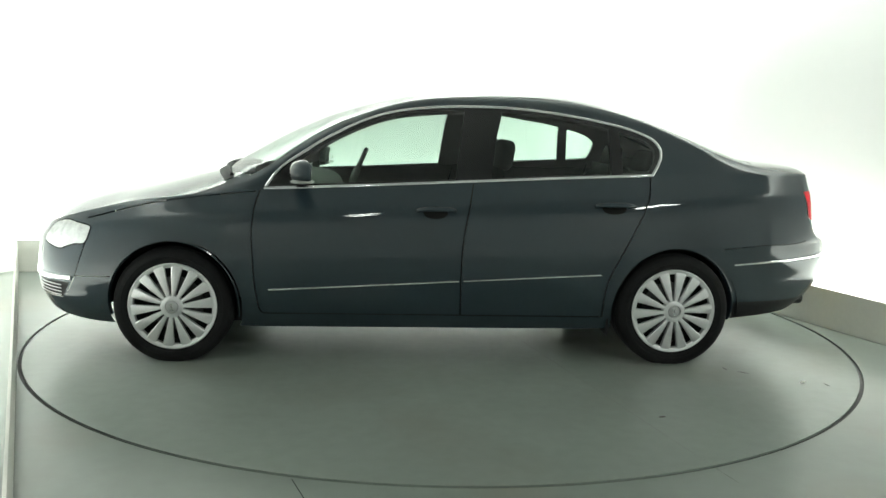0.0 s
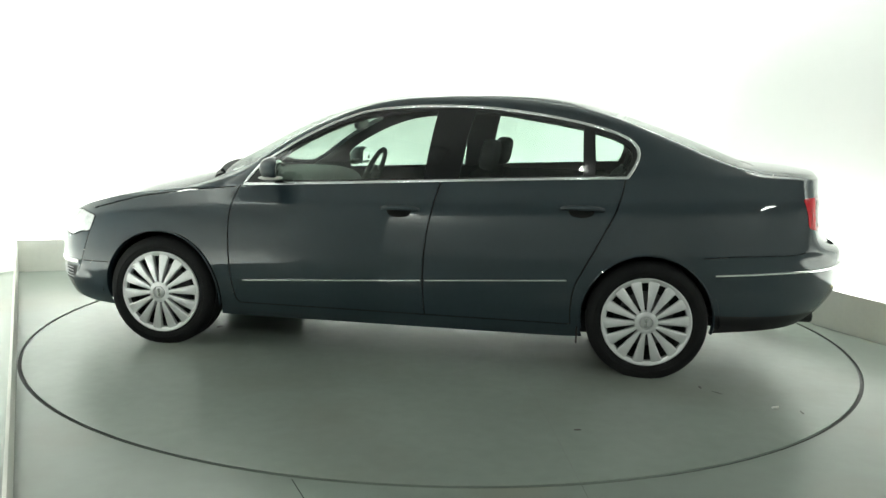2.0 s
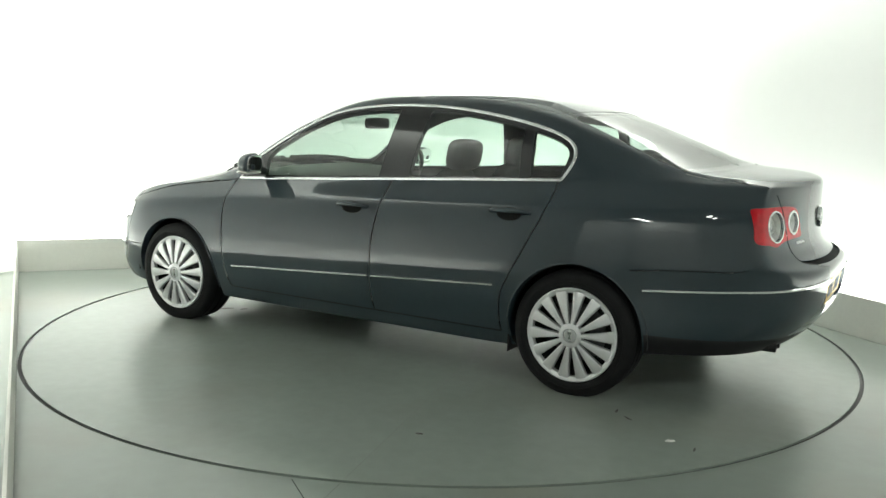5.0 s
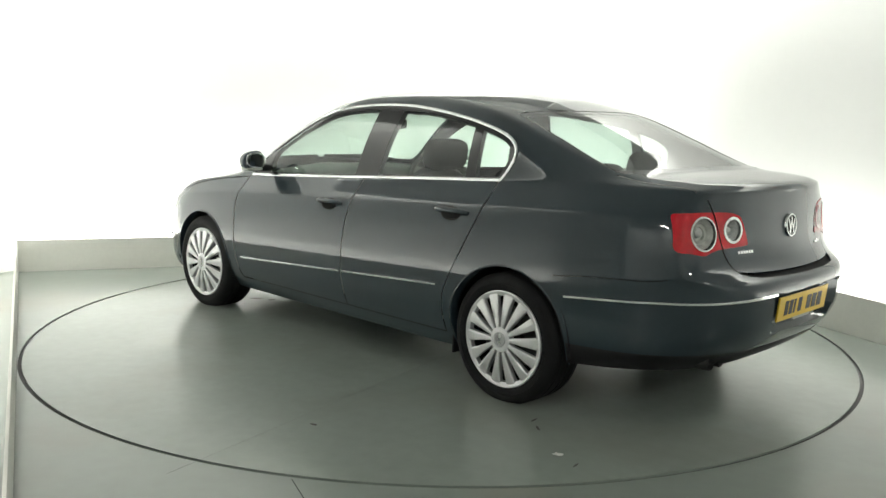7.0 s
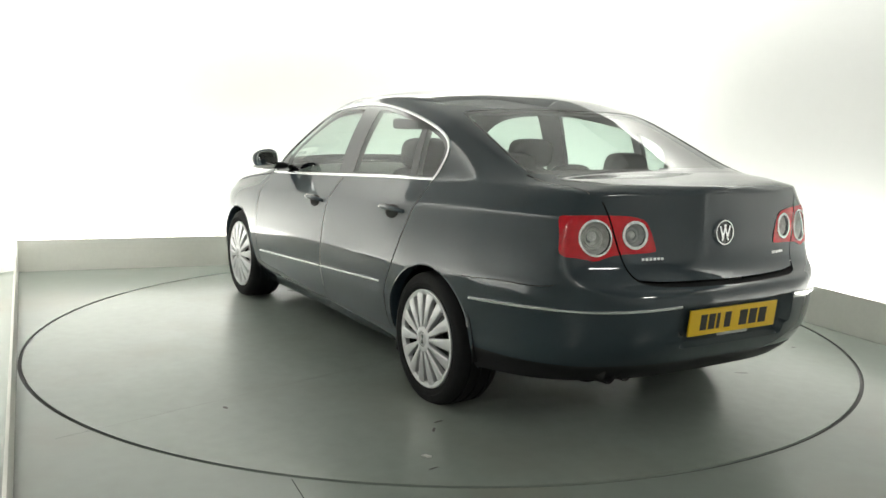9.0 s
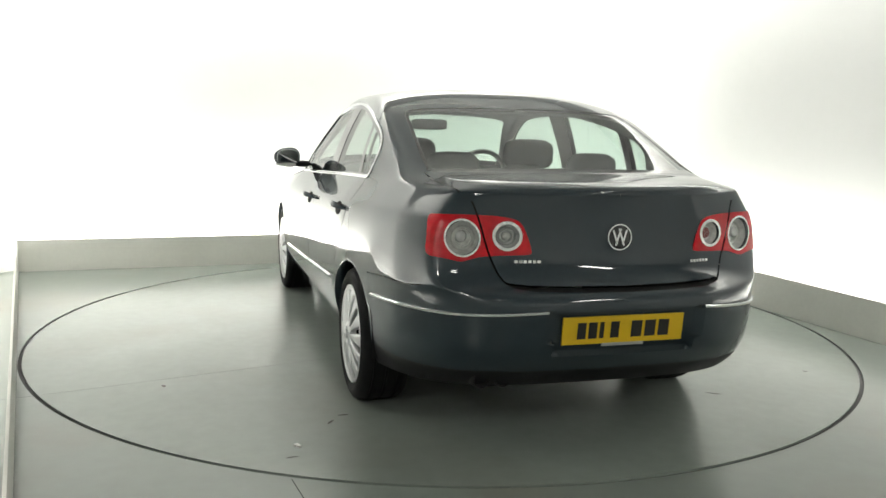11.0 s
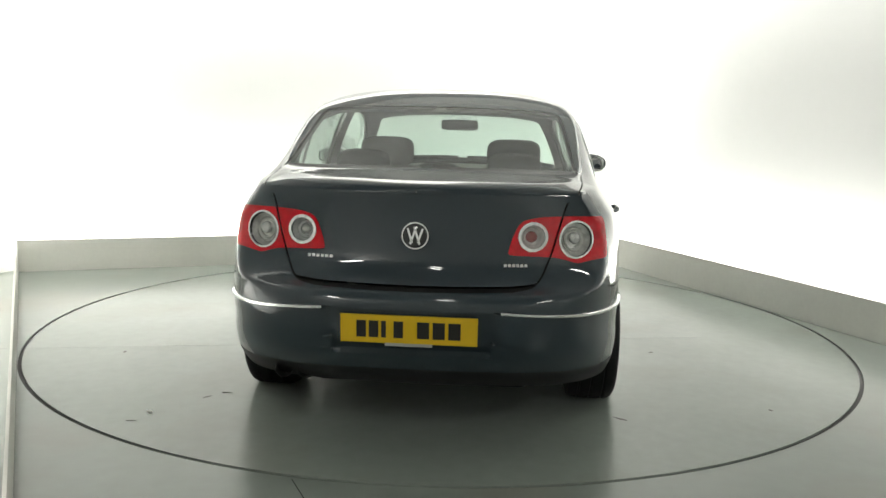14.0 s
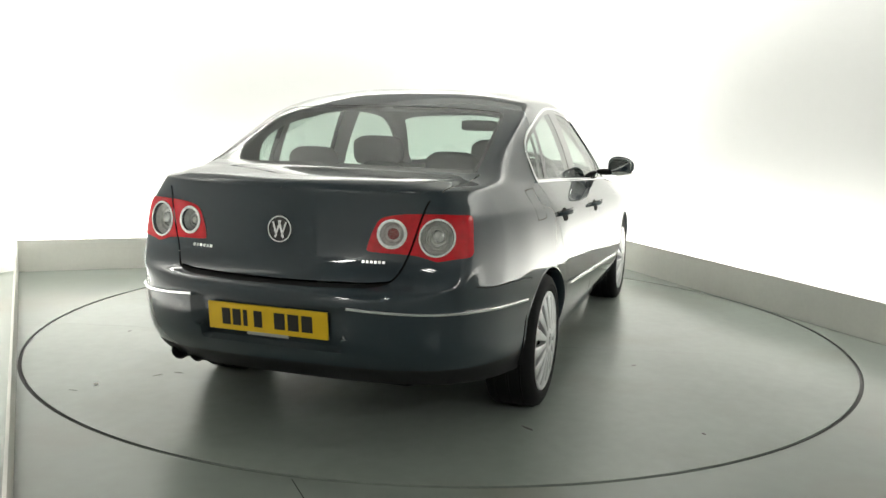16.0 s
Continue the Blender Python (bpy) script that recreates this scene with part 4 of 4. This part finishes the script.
# Wipers on the scuttle
def on_top(x, y):
    hit = _tree.ray_cast(Vector((x, abs(y) + 1e-4, 3)), Vector((0, 0, -1)))
    n = hit[1] if hit[1].z > 0 else -hit[1]
    return Vector((x, y, hit[0].z)), Vector((n.x, n.y if y >= 0 else -n.y, n.z))


for y0, y1 in ((0.62, 0.05), (-0.02, -0.60)):
    ribbon("wiper", [on_top(1.17 - 0.10 * (abs(y) / 0.65) ** 2, y) for y in np.linspace(y0, y1, 14)], 0.022, 0.02, BLACK, "black windscreen wiper")
ribbon("scuttle", [on_top(1.205 - 0.13 * (abs(y) / 0.7) ** 2, y) for y in np.linspace(-0.66, 0.66, 24)], 0.05, 0.006, BLACK, "black plastic scuttle panel")
# Fuel flap on the driver's side
ribbon("fuel_flap", [on_side(p[0], p[1]) for p in curve([(-1.35, 1.0), (-1.35, 0.90), (-1.365, 0.885), (-1.475, 0.885), (-1.49, 0.90), (-1.49, 1.0), (-1.475, 1.015), (-1.365, 1.015)], closed=True, step=3)],
       0.005, 0.0008, GAP, "fuel flap outline", True, True)

# ---- cabin ----
def seat(name, x, y, w, lean, base_z, back_h, head, drop=0.0):
    bm = bmesh.new()
    blob(bm, (0.22, 0, 0.12), (0.27, w / 2, 0.11), pose(x, y, base_z), 3.2, 14)
    st = part(name, bm, FABRIC, car, "charcoal fabric seat", True)
    bm = bmesh.new()
    blob(bm, (0, 0, back_h / 2), (0.075, w / 2, back_h / 2), pose(x - 0.02, y, base_z + 0.12, 0, -lean, 0), 3.0, 14)
    part("backrest", bm, FABRIC, st, "", True)
    for hy, hw in head:
        bm = bmesh.new()
        blob(bm, (0.0, 0, 0), (0.05, hw, 0.088), pose(x - 0.02 - math.tan(radians(lean)) * (back_h + 0.06), y + hy, base_z + 0.12 + back_h * math.cos(radians(lean)) + 0.075 - drop - (0.06 if hy == 0 and drop > 0.01 else 0), 0, -lean / 2, 0), 4.0, 14)
        part("headrest", bm, FABRIC, st, "", True)
    return st


seat("front_seat", -0.20, 0.37, 0.50, 20, 0.38, 0.58, [(0, 0.155)])
seat("front_seat", -0.20, -0.37, 0.50, 20, 0.38, 0.58, [(0, 0.155)])
seat("rear_seat", -0.98, 0.0, 1.30, 24, 0.38, 0.60, [(0.37, 0.13), (0, 0.12), (-0.37, 0.13)], 0.045)
bm = bmesh.new()
box(bm, (-1.85, -0.62, 1.0), (-1.22, 0.62, 1.045), 0.01)
part("parcel_shelf", bm, CABIN, car, "charcoal parcel shelf")
bm = bmesh.new()
blob(bm, (0.80, 0, 0.83), (0.30, 0.70, 0.16), Matrix(), 3.0, 18)
part("dashboard", bm, CABIN, car, "charcoal dashboard", True)
bm = bmesh.new()
box(bm, (-0.95, -0.7, 0.27), (0.9, 0.7, 0.33))
part("cabin_floor", bm, CABIN, car)
wm = pose(0.44, -0.37, 0.93, 0, 66, 0)
bm = lathe([(0.185 + 0.016 * math.cos(a), 0.016 * math.sin(a)) for a in np.linspace(0, math.tau, 11)[:-1]], 40, wm, True)
steer = part("steering_wheel", bm, CABIN, car, "charcoal steering wheel", True)
bm = bmesh.new()
blob(bm, (0, 0, 0.0), (0.07, 0.06, 0.025), wm, 2.4, 10)
box(bm, (-0.02, -0.18, -0.01), (0.02, 0.18, 0.01), 0.005, wm)
part("wheel_boss", bm, CABIN, steer, "", True)
bm = bmesh.new()
blob(bm, (0.42, 0, 1.275), (0.018, 0.125, 0.036), Matrix(), 6, 14)
part("rear_view_mirror", bm, BLACK, car, "black rear-view mirror", True)

# ---- marks on the turntable and floor ----
def crumb(name, x, y, size, mat, label, seed):
    rnd = random.Random(seed)
    bm = bmesh.new()
    bmesh.ops.create_icosphere(bm, subdivisions=2, radius=1)
    for v in bm.verts:
        k = rnd.uniform(0.6, 1.15)
        v.co = Vector((v.co.x * size[0] * k, v.co.y * size[1] * k, max(0, v.co.z + 0.3) * size[2] * k))
    ob = link(name, bm, mat, turntable, label)
    ob.location = (x, y, 0.0005)
    ob.rotation_euler.z = rnd.uniform(0, 6)
    return ob


crumb("paper_scrap", -1.822, 1.164, (0.022, 0.012, 0.006), PALE, "small torn paper scrap on the turntable", 3)
for k, (x, y, sx, sy) in enumerate(((-1.575, 0.985, 0.035, 0.006), (-1.935, 1.2, 0.03, 0.005), (-0.90, 1.69, 0.018, 0.012), (1.44, 0.44, 0.05, 0.02),
                                    (1.34, 0.385, 0.03, 0.016), (-1.5, 0.92, 0.03, 0.006), (-1.37, -1.67, 0.014, 0.01), (-0.41, -1.26, 0.016, 0.010), (-1.6, -0.94, 0.04, 0.008))):
    crumb("scuff", x, y, (sx, sy, 0.0012), SCUFF, "dark scuff mark", 10 + k)
# The joint between the turntable's two halves
bm = bmesh.new()
box(bm, (-2.1, -0.0007, 0.0), (2.1, 0.0007, 0.0004), 0, Matrix.Translation((-0.47, 0.37, 0)) @ pose(0, 0, 0, 0, 0, 103.5))
part("joint", bm, JOINT, turntable, "thin dark joint across the turntable")
bm = bmesh.new()
box(bm, (-0.12, -0.0018, 0.0), (0.12, 0.0018, 0.0006), 0, Matrix.Translation((-0.49, -2.52, 0)) @ pose(0, 0, 0, 0, 0, -66))
tagged(link("floor_crack", bm, EDGE_BLACK), "hairline crack in the painted floor", "crack", kind="structure")


# ---- motion ----
def motions():
    """The turntable turns the car steadily before the still camera."""
    disc_rows, car_rows = [], []
    for k in range(17):
        s = k / 16
        turn = 3.21482 - 1.92222 * s - 0.05694 * s * s + 0.0141 * s ** 3
        m = pose(0, 0, 0, 0, 0, math.degrees(turn))
        disc_rows.append((float(k), m))
        car_rows.append((float(k), m @ pose(0.1383, -0.0471, 0)))
    walk(turntable, disc_rows)
    walk(car, car_rows)


motions()
